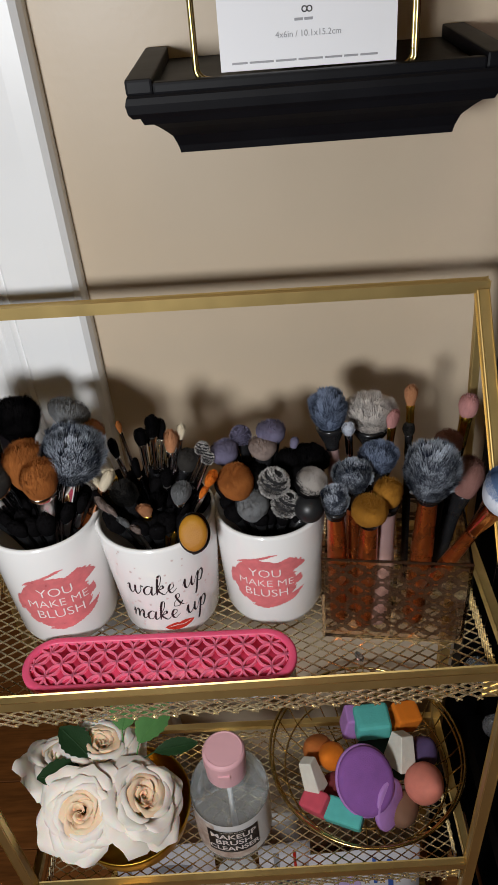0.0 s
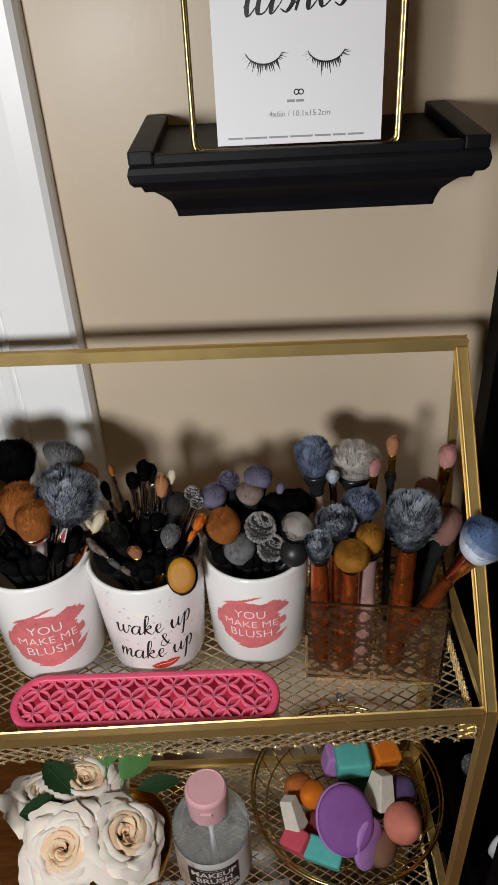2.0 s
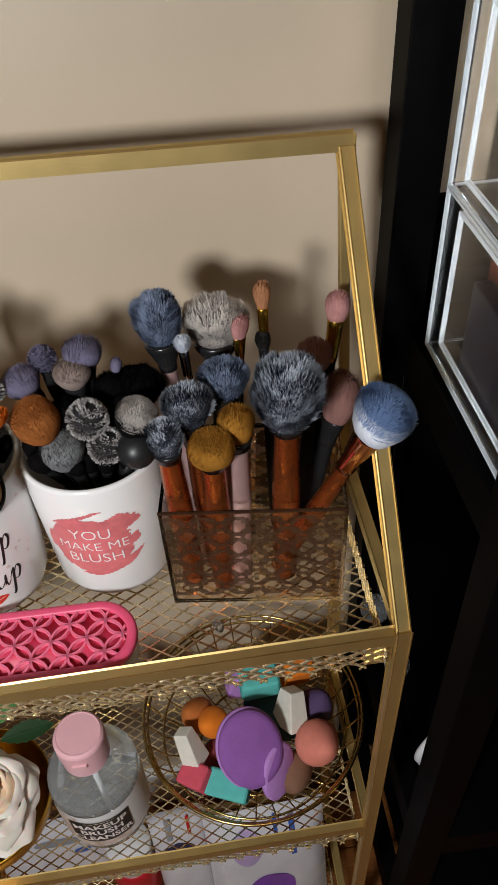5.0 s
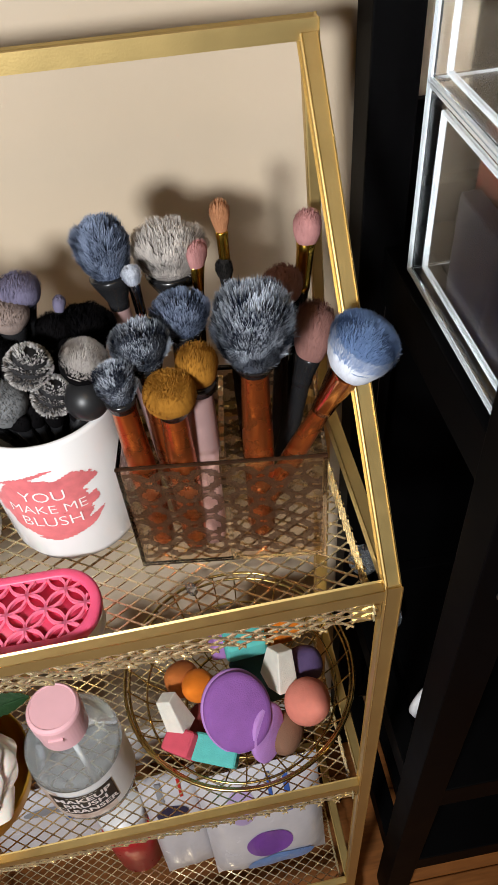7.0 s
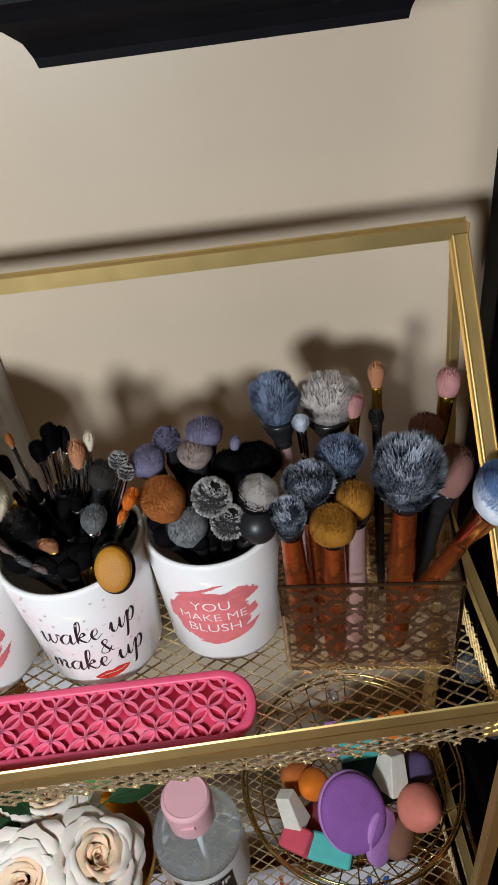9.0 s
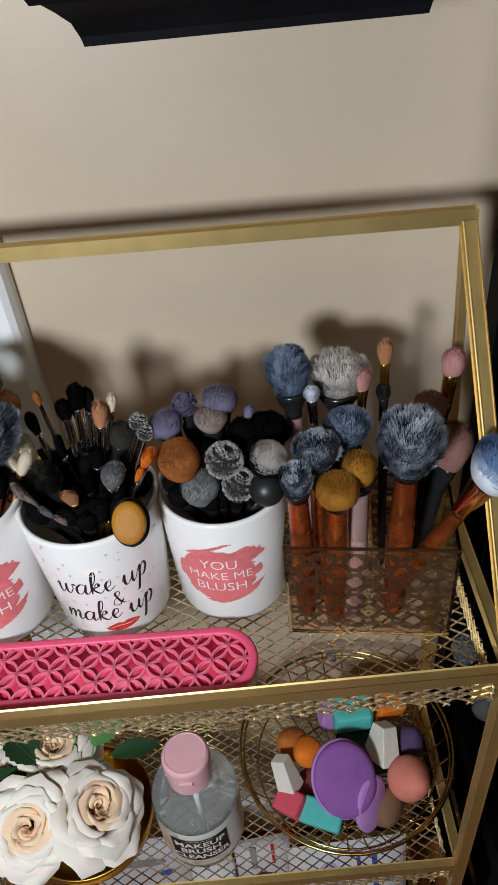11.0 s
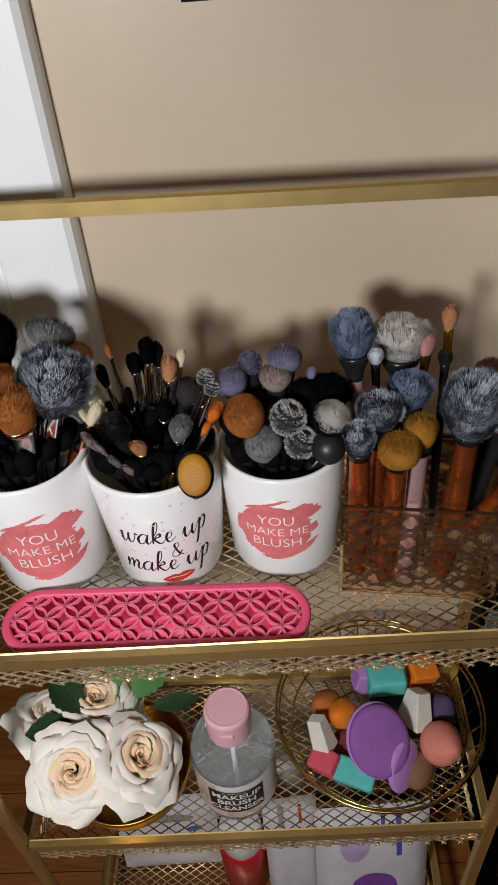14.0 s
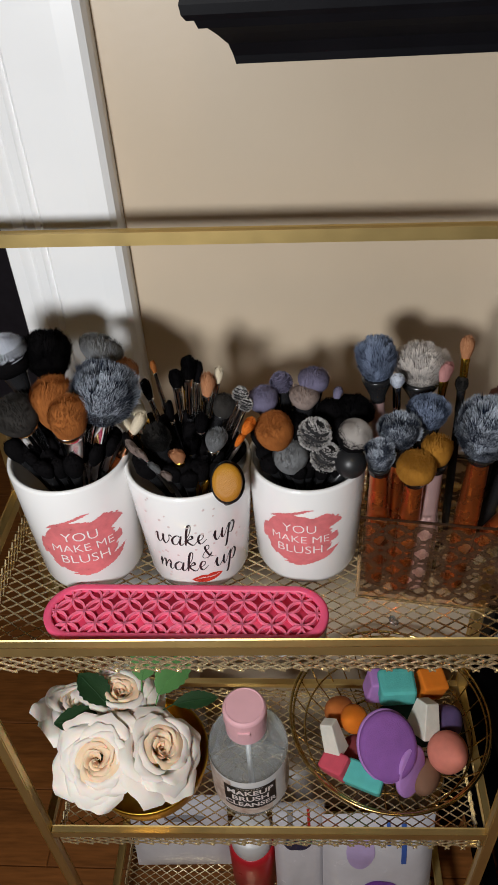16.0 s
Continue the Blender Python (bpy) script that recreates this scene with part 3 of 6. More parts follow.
# ---------------------------------------------------------------- ceramic brush cups
def cup(name, label, x, y, r_bot, r_top, h, lean=0.0):
    th = thing(name, label, "brush holder", pose(x, y, TRAY_Z), group="ceramic cups")
    prof = [(0.0, 0.0), (r_bot - 0.010, 0.0), (r_bot - 0.006, 0.0012), (r_bot - 0.002, 0.005), (r_bot, 0.011), (r_bot + (r_top - r_bot) * 0.5, h * 0.5),
            (r_top, h - 0.003), (r_top - 0.0006, h - 0.0008), (r_top - 0.0022, h), (r_top - 0.0038, h - 0.001), (r_top - 0.0045, h - 0.004),
            (r_bot - 0.0045, 0.011), (r_bot - 0.009, 0.006), (0.0, 0.0055)]
    v, f = lathe(prof, 64)
    pydata("cup_body", v, f, M_CERAMIC, th, smooth=True)

    def radius_at(z):
        return r_bot + (r_top - r_bot) * max(0.0, min(1.0, (z - 0.011) / (h - 0.014)))
    return th, radius_at


def blush_print(th, radius_at, zc, turn, s=1.0):
    rng = random.Random(11)
    fingers = [rng.uniform(-1, 1) for _ in range(40)]

    def inside(u, v):
        u, v = u / s, v / s
        # strokes run up to the right
        a = u * 0.93 + v * 0.36
        b = -u * 0.36 + v * 0.93
        k = fingers[int((b + 0.05) / 0.0022) % 40] * 0.0014 + fingers[int((b + 0.05) / 0.0088 + 7) % 40] * 0.0085
        half = 0.0375 * math.sqrt(max(0.0, 1 - (b / 0.0325) ** 2)) ** 1.15
        return -half * 0.92 - k * 0.35 < a < half * 0.98 + k * 1.1 and abs(b) < 0.0318
    v, f = stencil(0.104 * s, 0.090 * s, 0.0009, inside)
    pydata("splash_print", wrap(v, radius_at, zc, turn, 0.0003), f, M_SPLASH, th, "coral pink brush-stroke print")
    for line, dz, sz in (("YOU", 0.0128, 0.0138), ("MAKE ME", 0.0, 0.0122), ("BLUSH", -0.0128, 0.0138)):
        v, f = text_mesh(line, sz * s, 0.0, -0.0001)
        v, f = subdivide_x(v, f, 0.004)
        pydata("lettering", wrap([(p[0], p[1] + dz * s, 0) for p in v], radius_at, zc, turn, 0.0007), f, M_WHITEINK, th, "thin white capitals")


cup1, ra = cup("brush_cup", "white glazed ceramic cup with a pink blush print", -0.1765, 0.4400, 0.0430, 0.0475, 0.1215)
blush_print(cup1, ra, 0.060, 12)
cup3, ra3 = cup("brush_cup", "white glazed ceramic cup with pink blush print beside the acrylic box", 0.0075, 0.4480, 0.0425, 0.0462, 0.1120)
blush_print(cup3, ra3, 0.060, -8, 0.92)
cup2, ra2 = cup("brush_cup", "white speckled ceramic cup lettered wake up and make up", -0.0840, 0.4395, 0.0420, 0.0492, 0.1165)
for line, dx, dz, sx in (("wake up", 0.001, 0.0095, 0.0095), ("&", 0.0075, -0.0080, 0.0082), ("make up", 0.000, -0.0228, 0.0096)):
    v, f = script(line, 0.035, 0.095, 0.10)
    v = [(p[0] * sx + dx, p[1] * (0.0098 if line == "&" else 0.0112) + dz + (p[0] * sx) * 0.035, 0) for p in v]
    pydata("script_lettering", wrap(v, ra2, 0.056, 8, 0.0004), f, M_BLACKINK, cup2, "black script lettering")


def lips(u, v):
    t = (u / 0.0125)
    if abs(t) >= 1:
        return False
    top = 0.0045 * (1 - t * t) ** 0.8 * (1 - 0.35 * math.exp(-(t / 0.16) ** 2))
    bot = -0.0055 * (1 - t * t) ** 0.7
    return bot < v < top and not abs(v + 0.0006 * math.sin(u * 400)) < 0.00045 * (1 - t * t)


v, f = stencil(0.028, 0.014, 0.0005, lips)
pydata("lips_print", wrap([(p[0] + 0.004, p[1] + p[0] * 0.12, 0) for p in v], ra2, 0.0232, 10, 0.0004), f, M_REDINK, cup2, "red lips print")
rng = random.Random(3)
verts, faces = [], []
for k in range(60):
    u, z, r = rng.uniform(-0.06, 0.06), rng.uniform(0.02, 0.112), rng.uniform(0.0005, 0.0014)
    q = len(verts)
    verts += wrap([(u + r * math.cos(a * 1.047), r * math.sin(a * 1.047), 0) for a in range(6)], lambda zz: ra2(z), 0.0, 6, 0.0004)
    verts[q:] = [(p[0], p[1], p[2] + z) for p in verts[q:]]
    faces.append(tuple(range(q, q + 6)))
pydata("speckle_print", verts, faces, mat("pale_pink_print", (0.62, 0.50, 0.49), 0.3, vary=0.1), cup2)

# ---------------------------------------------------------------- silicone brush stand
PX0, PX1, PY0, PY1, PZ = -0.199, 0.023, 0.3378, 0.3908, 0.768
pcx, pcy, phw, phd = (PX0 + PX1) / 2, (PY0 + PY1) / 2, (PX1 - PX0) / 2, (PY1 - PY0) / 2
stand = thing("brush_stand", "white brush drying stand with a pink silicone petal grid top", "brush stand", pose(pcx, pcy, TRAY_Z, 0, 0, -0.5))


def stadium(hw, hd, n=20):
    pts = []
    for cx, a0 in ((hw - hd, -90), (-hw + hd, 90)):
        for k in range(n + 1):
            a = radians(a0 + 180 * k / n)
            pts.append((cx + hd * math.cos(a), hd * math.sin(a)))
    return pts


def stadium_loft(name, rows, material, cap_first, cap_last, label=""):
    verts, faces = [], []
    n = 0
    for ins, z in rows:
        p = stadium(phw - ins, phd - ins)
        n = len(p)
        verts += [(x, y, z) for x, y in p]
    for i in range(len(rows) - 1):
        for k in range(n):
            k2 = (k + 1) % n
            faces.append((i * n + k, i * n + k2, (i + 1) * n + k2, (i + 1) * n + k))
    if cap_first:
        faces.append(tuple(range(n - 1, -1, -1)))
    if cap_last:
        faces.append(tuple((len(rows) - 1) * n + k for k in range(n)))
    return pydata(name, verts, faces, material, stand, label, True)


H = PZ - TRAY_Z
stadium_loft("base", [(0.003, 0.0), (0.0015, 0.001), (0.001, H - 0.0062), (0.003, H - 0.0060)], M_WHITEPL, True, True, "white plastic base")
stadium_loft("silicone_rim", [(0.001, H - 0.0064), (0.0, H - 0.0056), (0.0, H - 0.0015), (0.0008, H - 0.0004), (0.0022, H), (0.0052, H), (0.0064, H - 0.0008), (0.0066, H - 0.0058)], M_PINK, False, False)
# floor of the cells, its darker pink holds the shade of the recesses
stadium_loft("grid_floor", [(0.0066, H - 0.0040), (0.0064, H - 0.0036)], M_PINKSHADED, True, True)
PITCH = 0.0226
RR = PITCH / 2


def in_stadium(x, y, ins):
    hd = phd - ins
    dx = max(0.0, abs(x) - (phw - phd))
    return dx * dx + y * y < hd * hd


verts, faces = [], []
wthick, seg = 0.00075, 36
for j in range(-3, 4):
    for i in range(-7, 8):
        cx, cy = i * PITCH + (RR if j % 2 else 0.0), j * RR
        for k in range(seg):
            a0, a1 = 2 * math.pi * k / seg, 2 * math.pi * (k + 1) / seg
            mx, my = cx + RR * math.cos((a0 + a1) / 2), cy + RR * math.sin((a0 + a1) / 2)
            if not in_stadium(mx, my, 0.0062):
                continue
            q = len(verts)
            for a in (a0, a1):
                for r in (RR - wthick, RR + wthick):
                    for z in (H - 0.0038, H - 0.0008):
                        verts.append((cx + r * math.cos(a), cy + r * math.sin(a), z))
            faces += [(q, q + 1, q + 5, q + 4), (q + 2, q + 6, q + 7, q + 3), (q + 1, q + 3, q + 7, q + 5)]
pydata("petal_grid", verts, faces, M_PINKLIT, stand)

# ---------------------------------------------------------------- patterned acrylic box
BOXM = pose(0.1080, 0.4275, TRAY_Z, 0, 0, -7.5)
BW, BD, BH = 0.1150, 0.078, 0.0915
abox = thing("acrylic_box", "clear acrylic brush box with a brown quatrefoil lattice print", "brush holder", BOXM)
for nm, x0, x1, y0, y1, z0, z1 in (("front_panel", -BW / 2, BW / 2, -BD / 2, -BD / 2 + 0.0022, 0, BH), ("back_panel", -BW / 2, BW / 2, BD / 2 - 0.0022, BD / 2, 0, BH),
                                   ("side_panel", -BW / 2, -BW / 2 + 0.0022, -BD / 2 + 0.0024, BD / 2 - 0.0024, 0, BH),
                                   ("side_panel", BW / 2 - 0.0022, BW / 2, -BD / 2 + 0.0024, BD / 2 - 0.0024, 0, BH),
                                   ("divider", -0.0015, 0.0015, -BD / 2 + 0.0024, BD / 2 - 0.0024, 0.0024, BH - 0.004),
                                   ("bottom_panel", -BW / 2 + 0.0024, BW / 2 - 0.0024, -BD / 2 + 0.0024, BD / 2 - 0.0024, 0, 0.0022)):
    bm = bmesh.new()
    box(bm, x0, x1, y0, y1, z0, z1)
    ob = part(nm, bm, M_ACRB, abox, "brownish clear acrylic sheet")
    ob.visible_shadow = nm in ("back_panel", "bottom_panel")


def quatrefoil_lattice(hw):
    def inside(u, v):
        px, py = 0.0205, 0.0205
        for ox, oy in ((0, 0), (px / 2, py / 2)):
            du = (u + ox + 100 * px) % px - px / 2
            dv = (v + oy + 100 * py) % py - py / 2
            for cx, cy in ((0.0028, 0), (-0.0028, 0), (0, 0.0028), (0, -0.0028)):
                if (du - cx) ** 2 + (dv - cy) ** 2 < 0.0029 ** 2:
                    return False
        for ox, oy in ((px / 2, 0), (0, py / 2)):
            du = (u + ox + 100 * px) % px - px / 2
            dv = (v + oy + 100 * py) % py - py / 2
            if (du / 0.0022) ** 2 + (dv / 0.0012) ** 2 < 1:
                return False
        return True
    return inside


v, f = stencil(BW - 0.006, BH - 0.012, 0.0009, quatrefoil_lattice(BW / 2))
pydata("lattice_print", [(p[0], -BD / 2 - 0.0004, p[1] + BH / 2 + 0.003) for p in v], f, M_LATTICE, abox, "translucent brown lattice print")
v, f = stencil(BD - 0.008, BH - 0.012, 0.0009, quatrefoil_lattice(BD / 2))
for sx in (-1, 1):
    pydata("lattice_print", [(p[0] * (BW - 0.006) / (BD - 0.008), BD / 2 + 0.0004, p[1] + BH / 2 + 0.003) for p in v], f, M_LATTICE, abox, "translucent brown lattice print") if sx > 0 else None
    pydata("lattice_print", [(sx * (BW / 2 + 0.0004), p[0], p[1] + BH / 2 + 0.003) for p in v], f, M_LATTICE, abox, "translucent brown lattice print")
for y in (-BD / 2, BD / 2):
    bm = bmesh.new()
    box(bm, -BW / 2, BW / 2, y - 0.0006 if y > 0 else y - 0.0012, y + 0.0012 if y > 0 else y + 0.0006, BH + 0.0003, BH + 0.0013)
    part("polished_edge", bm, M_LATTICE, abox)

# ---------------------------------------------------------------- make-up brushes
H_BLUE = hair_mat("blue_grey_bristle", (0.005, 0.010, 0.026), (0.66, 0.72, 0.82), 0.57, low=0.15, high=0.24)
H_BLUE2 = hair_mat("dusty_blue_bristle", (0.016, 0.026, 0.055), (0.34, 0.41, 0.57), 0.50)
H_GREYW = hair_mat("white_tipped_bristle", (0.16, 0.14, 0.13), (0.76, 0.70, 0.65), 0.34)
H_WHITE = hair_mat("white_bristle", (0.42, 0.45, 0.52), (0.74, 0.77, 0.84), 0.4)
H_BLUETIP = hair_mat("blue_dyed_bristle", (0.10, 0.18, 0.38), (0.26, 0.38, 0.62), 0.5)
H_TAN = hair_mat("tan_bristle", (0.12, 0.045, 0.005), (0.44, 0.20, 0.030), 0.45)
H_BROWN = hair_mat("brown_bristle", (0.16, 0.045, 0.010), (0.42, 0.150, 0.04), 0.5)
H_BLACK = hair_mat("black_bristle", (0.001, 0.001, 0.0015), (0.008, 0.0072, 0.0075), 0.5)
H_DKGREY = hair_mat("dark_grey_bristle", (0.004, 0.004, 0.0045), (0.050, 0.045, 0.040), 0.55)
H_GREY = hair_mat("grey_bristle", (0.06, 0.062, 0.066), (0.24, 0.245, 0.25), 0.5)
H_PINK = hair_mat("dusty_pink_bristle", (0.34, 0.15, 0.14), (0.52, 0.26, 0.25), 0.5)
H_MAUVE = hair_mat("mauve_bristle", (0.15, 0.07, 0.06), (0.29, 0.15, 0.13), 0.5)
H_TAUPE = hair_mat("taupe_bristle", (0.10, 0.075, 0.065), (0.34, 0.26, 0.23), 0.45)
H_VIOLET = hair_mat("grey_violet_bristle", (0.06, 0.055, 0.085), (0.21, 0.19, 0.29), 0.45)
H_PEACH = hair_mat("peach_bristle", (0.30, 0.12, 0.05), (0.52, 0.26, 0.14), 0.5)
H_CREAM = hair_mat("cream_bristle", (0.44, 0.36, 0.24), (0.74, 0.66, 0.52), 0.5)
H_ORANGE = hair_mat("orange_bristle", (0.50, 0.10, 0.01), (0.80, 0.24, 0.03), 0.5)
H_ZEBRA = hair_mat("black_and_white_bristle", (0.012, 0.012, 0.014), (0.64, 0.61, 0.59), 0.42)
BRNG = random.Random(77)


def soft_hair(h):
    """The same bristle with less contrast from hair to hair."""
    dark, light = TONES[h.name]
    return hair_mat(h.name + "_soft", [a + (b - a) * 0.40 for a, b in zip(dark, light)], [a + (b - a) * 0.62 for a, b in zip(dark, light)])




def hair_head(name, rx, ry, rz, material, parent, zc, n, length=0.22, lean=0.7, wid=0.0007, zmin=-0.75, zmax=1.01, flat_top=0.0, mass=0.15, groove=0, power=2.0, locks=0, taper=0.0):
    """A tuft: a soft core and many single hairs, gathered in locks, that lean towards the tip."""
    along, lock = [], []
    heads = []
    for _ in range(locks):
        d = Vector((BRNG.gauss(0, 1), BRNG.gauss(0, 1), BRNG.gauss(0, 1))).normalized()
        heads.append((d, BRNG.random(), BRNG.uniform(0.82, 1.22)))
    verts, faces = [], []
    cv, cf = [], []
    nu, nv = 18, 11
    for j in range(nv + 1):
        ph = -math.pi / 2 + math.pi * j / nv
        for i in range(nu):
            th = 2 * math.pi * i / nu
            k = 0.90 + 0.03 * math.sin(3 * th + j)
            z = math.sin(ph) * rz * k
            if flat_top and z > rz * flat_top:
                z = rz * flat_top + (z - rz * flat_top) * 0.25
            if z < zmin * rz:
                z = zmin * rz
            z = min(z, zmax * rz)
            sq = 1.0 / max(1e-3, (abs(math.cos(ph)) ** power + abs(math.sin(ph)) ** power)) ** (1 / power)
            cv.append((math.cos(ph) * math.cos(th) * rx * k * sq, math.cos(ph) * math.sin(th) * ry * k * sq, zc + (z * sq if abs(z) < 0.99 * abs(zmin) * rz or z > 0 else z)))
    for j in range(nv):
        for i in range(nu):
            i2 = (i + 1) % nu
            cf.append((j * nu + i, j * nu + i2, (j + 1) * nu + i2, (j + 1) * nu + i))
    verts += cv
    faces += cf
    along += [0.0] * len(cv)
    lock += [0.3] * len(cv)
    for _ in range(n):
        while True:
            d = Vector((BRNG.gauss(0, 1), BRNG.gauss(0, 1), BRNG.gauss(0, 1))).normalized()
            if zmin < d.z < zmax and (not groove or math.sin(groove * d.z + 5 * d.x) > -0.35):
                break
        sq = 1.0 / (math.hypot(d.x, d.y) ** power + abs(d.z) ** power) ** (1 / power)
        root = Vector((d.x * rx, d.y * ry, d.z * rz)) * (0.86 * sq)
        if flat_top and root.z > rz * flat_top:
            root.z = rz * flat_top + (root.z - rz * flat_top) * 0.25
        out = Vector((d.x / rx, d.y / ry, d.z / rz)).normalized()
        out = (out * (1 - 0.5 * lean) + Vector((0, 0, lean)) + Vector((BRNG.gauss(0, 0.18), BRNG.gauss(0, 0.18), BRNG.gauss(0, 0.18)))).normalized()
        ln = length * (rx + rz) * 0.5 * BRNG.uniform(0.75, 1.25)
        shade = 0.5
        if heads:
            hd, shade, grow = max(heads, key=lambda h: h[0].dot(d))
            ln *= grow
        tip = root + out * ln
        if heads:
            hub = Vector((hd.x * rx, hd.y * ry, hd.z * rz)) * (1.06 * grow) + Vector((0, 0, 0.25 * ln))
            tip = tip.lerp(hub, 0.14)
        side = out.cross(d)
        if side.length < 1e-3:
            side = out.orthogonal()
        side = side.normalized() * wid * BRNG.uniform(0.6, 1.3)
        mid = root.lerp(tip, 0.55) + d * (0.05 * ln)
        q = len(verts)
        z = Vector((0, 0, zc))
        verts += [tuple(root - side + z), tuple(root + side + z), tuple(mid + side * 0.9 + z), tuple(mid - side * 0.9 + z), tuple(tip + z)]
        faces += [(q, q + 1, q + 2, q + 3), (q + 3, q + 2, q + 4)]
        along += [0.0, 0.0, 0.55, 0.55, 1.0]
        lock += [shade] * 5
    if taper:
        verts = [(x * k, y * k, z) for x, y, z in verts for k in (1 - taper * max(0.0, min(1.0, 0.55 - 0.75 * (z - zc) / rz)) ** 1.3,)]
    ob = pydata(name, verts, faces, material, parent)
    for nm, vals in (("along", along), ("lock", lock)):
        ob.data.attributes.new(nm, "FLOAT", "POINT").data.foreach_set("value", vals)
    ob.data.materials.append(core_mat(material, mass))
    ncore = len(cf)
    ob.data.polygons.foreach_set("material_index", [1] * ncore + [0] * (len(faces) - ncore))
    ob.data.polygons.foreach_set("use_smooth", [True] * ncore + [False] * (len(faces) - ncore))
    return ob


def brush(label, base, head, rx, rz, hair, handle, ferrule, hr=0.0045, fr=None, flat=1.0, n=None, style="fluffy", fl=0.018, turn=0.0, second=None, fan=0.0):
    """One make-up brush, from its foot on the holder's floor to the middle of its tuft."""
    a, b = Vector(base), Vector(head)
    d = b - a
    L = d.length
    q = d.to_track_quat("Z", "Y").to_matrix().to_4x4()
    th = thing("makeup_brush", label, "makeup brush", Matrix.Translation(a) @ q @ pose(0, 0, 0, 0, 0, turn), group="makeup brushes")
    fr = fr or min(rx * 0.62, hr * 1.7)
    zt = L - rz * 0.62
    zf = zt - fl
    k0 = 0.9 if hr > 0.006 else 0.55
    v, f = lathe([(0, 0), (hr * k0, 0.0006), (hr * (k0 + 1) / 2, 0.004), (hr, 0.02), (hr * 1.05, zf * 0.6), (hr * 0.85, zf - 0.001), (hr * 0.85, zf), (0, zf)], 14)
    pydata("handle", v, f, handle, th, smooth=True)
    squash = max(0.35, flat) if flat < 1 else 1.0
    v, f = lathe([(0, zf - 0.002), (hr * 0.95, zf - 0.002), (hr * 1.02, zf + 0.002), (hr * 0.98, zf + 0.003), (fr * 0.9, zt - 0.004), (fr, zt), (fr * 0.9, zt + 0.001), (0, zt + 0.001)], 18)
    v = [(p[0], p[1] * (1 - (1 - squash) * min(1, max(0, (p[2] - zf) / (zt - zf)))), p[2]) for p in v]
    pydata("ferrule", v, f, ferrule, th, smooth=True)
    if style != "fluffy":
        rx, rz = rx * 1.10, rz * 1.08
    ry = rx * flat
    if n is None:
        n = int(500 + 6.5e6 * rx * rz)
    if style == "fluffy":
        hair_head("bristles", rx, ry, rz, hair, th, L, int(n * 3.6), 0.29, 0.9, 0.00023, mass=0.10, power=2.5, locks=int(40 + 1.6e5 * rx * rz), taper=0.30)
    elif style == "dense":
        hair_head("bristles", rx, ry, rz, soft_hair(hair), th, L, int(n * 1.5), 0.13, 1.0, 0.00017, flat_top=0.5, mass=0.45)
    elif style == "soft":
        hair_head("bristles", rx, ry, rz, soft_hair(hair), th, L, int(n * 0.9), 0.22, 1.7, 0.00017, mass=0.5, power=2.4, taper=0.30)
    elif style == "tuft":
        # flat eye brush: narrow at its collar, broad and a little ragged at the tip
        hair_head("bristles", rx * 1.1, ry, rz * 1.25, hair, th, L, int(n * 1.1), 0.30, 1.9, 0.00020, mass=0.35, power=2.8, taper=0.62)
    elif style == "wave":
        hair_head("bristles", rx, ry, rz, hair, th, L, int(n * 1.3), 0.20, 0.35, 0.0004, groove=16, mass=0.02)
    elif style == "two":
        hair_head("bristles", rx, ry, rz, soft_hair(hair), th, L, n * 2, 0.22, 1.7, 0.00018, zmax=0.45, mass=0.55)
        hair_head("bristle_tip", rx * 0.99, ry * 0.99, rz, soft_hair(second), th, L, n * 2, 0.22, 1.5, 0.00018, zmin=0.05, mass=0.55)
    if fan:
        # the tuft spreads from its collar to a broad slanted top
        for ob in th.children:
            if ob.name.startswith("bristle"):
                for p in ob.data.vertices:
                    s = max(0.0, min(1.0, (p.co.z - L + rz) / (2 * rz)))
                    k = 1 - fan * 0.55 + fan * 1.15 * s
                    p.co.x, p.co.y = p.co.x * k, p.co.y * k
                    p.co.z += -0.12 * p.co.x * s - 0.15 * rz * max(0.0, s - 0.7) / 0.3
    return th


def in_cup(cx, cy, head, k=0.55, r=0.022):
    """Foot of a brush that leans from the cup's floor towards its head."""
    dx, dy = head[0] - cx, head[1] - cy
    s = math.hypot(dx, dy) or 1.0
    m = min(r, s * k)
    return (cx - dx / s * m * 0.9, cy - dy / s * m * 0.9, TRAY_Z + 0.008)


def bx(x, y):
    """Foot of a brush on the floor of the box, kept clear of its walls and divider."""
    p = BOXM.inverted() @ Vector((x, y, TRAY_Z))
    u = max(0.0125, min(BW / 2 - 0.012, abs(p.x)))
    q = BOXM @ Vector((u if p.x > 0 else -u, max(-BD / 2 + 0.015, min(BD / 2 - 0.012, p.y + 0.006)), 0.004))
    return tuple(q)


# --- in the lattice box
brush("large blue-grey fluffy powder brush with black flared collar", bx(0.072, 0.450), (0.060, 0.475, 0.919), 0.0165, 0.0185, H_BLUE2, M_MAUVEH, M_BLKH, 0.006, 0.012)
brush("oval white-tipped fluffy brush with black collar", bx(0.090, 0.453), (0.094, 0.480, 0.910), 0.0225, 0.0160, H_GREYW, M_BLKH, M_BLKH, 0.006, 0.015)
brush("tiny white round pencil brush", bx(0.080, 0.440), (0.073, 0.455, 0.916), 0.0055, 0.0060, H_WHITE, M_BLKH, M_CHROME, 0.003)
brush("small flat pink eyeshadow brush with gold collar", bx(0.095, 0.445), (0.108, 0.460, 0.919), 0.0075, 0.0088, H_PINK, M_BLKH, M_YGOLD, 0.003, flat=0.5, style="soft", turn=90)
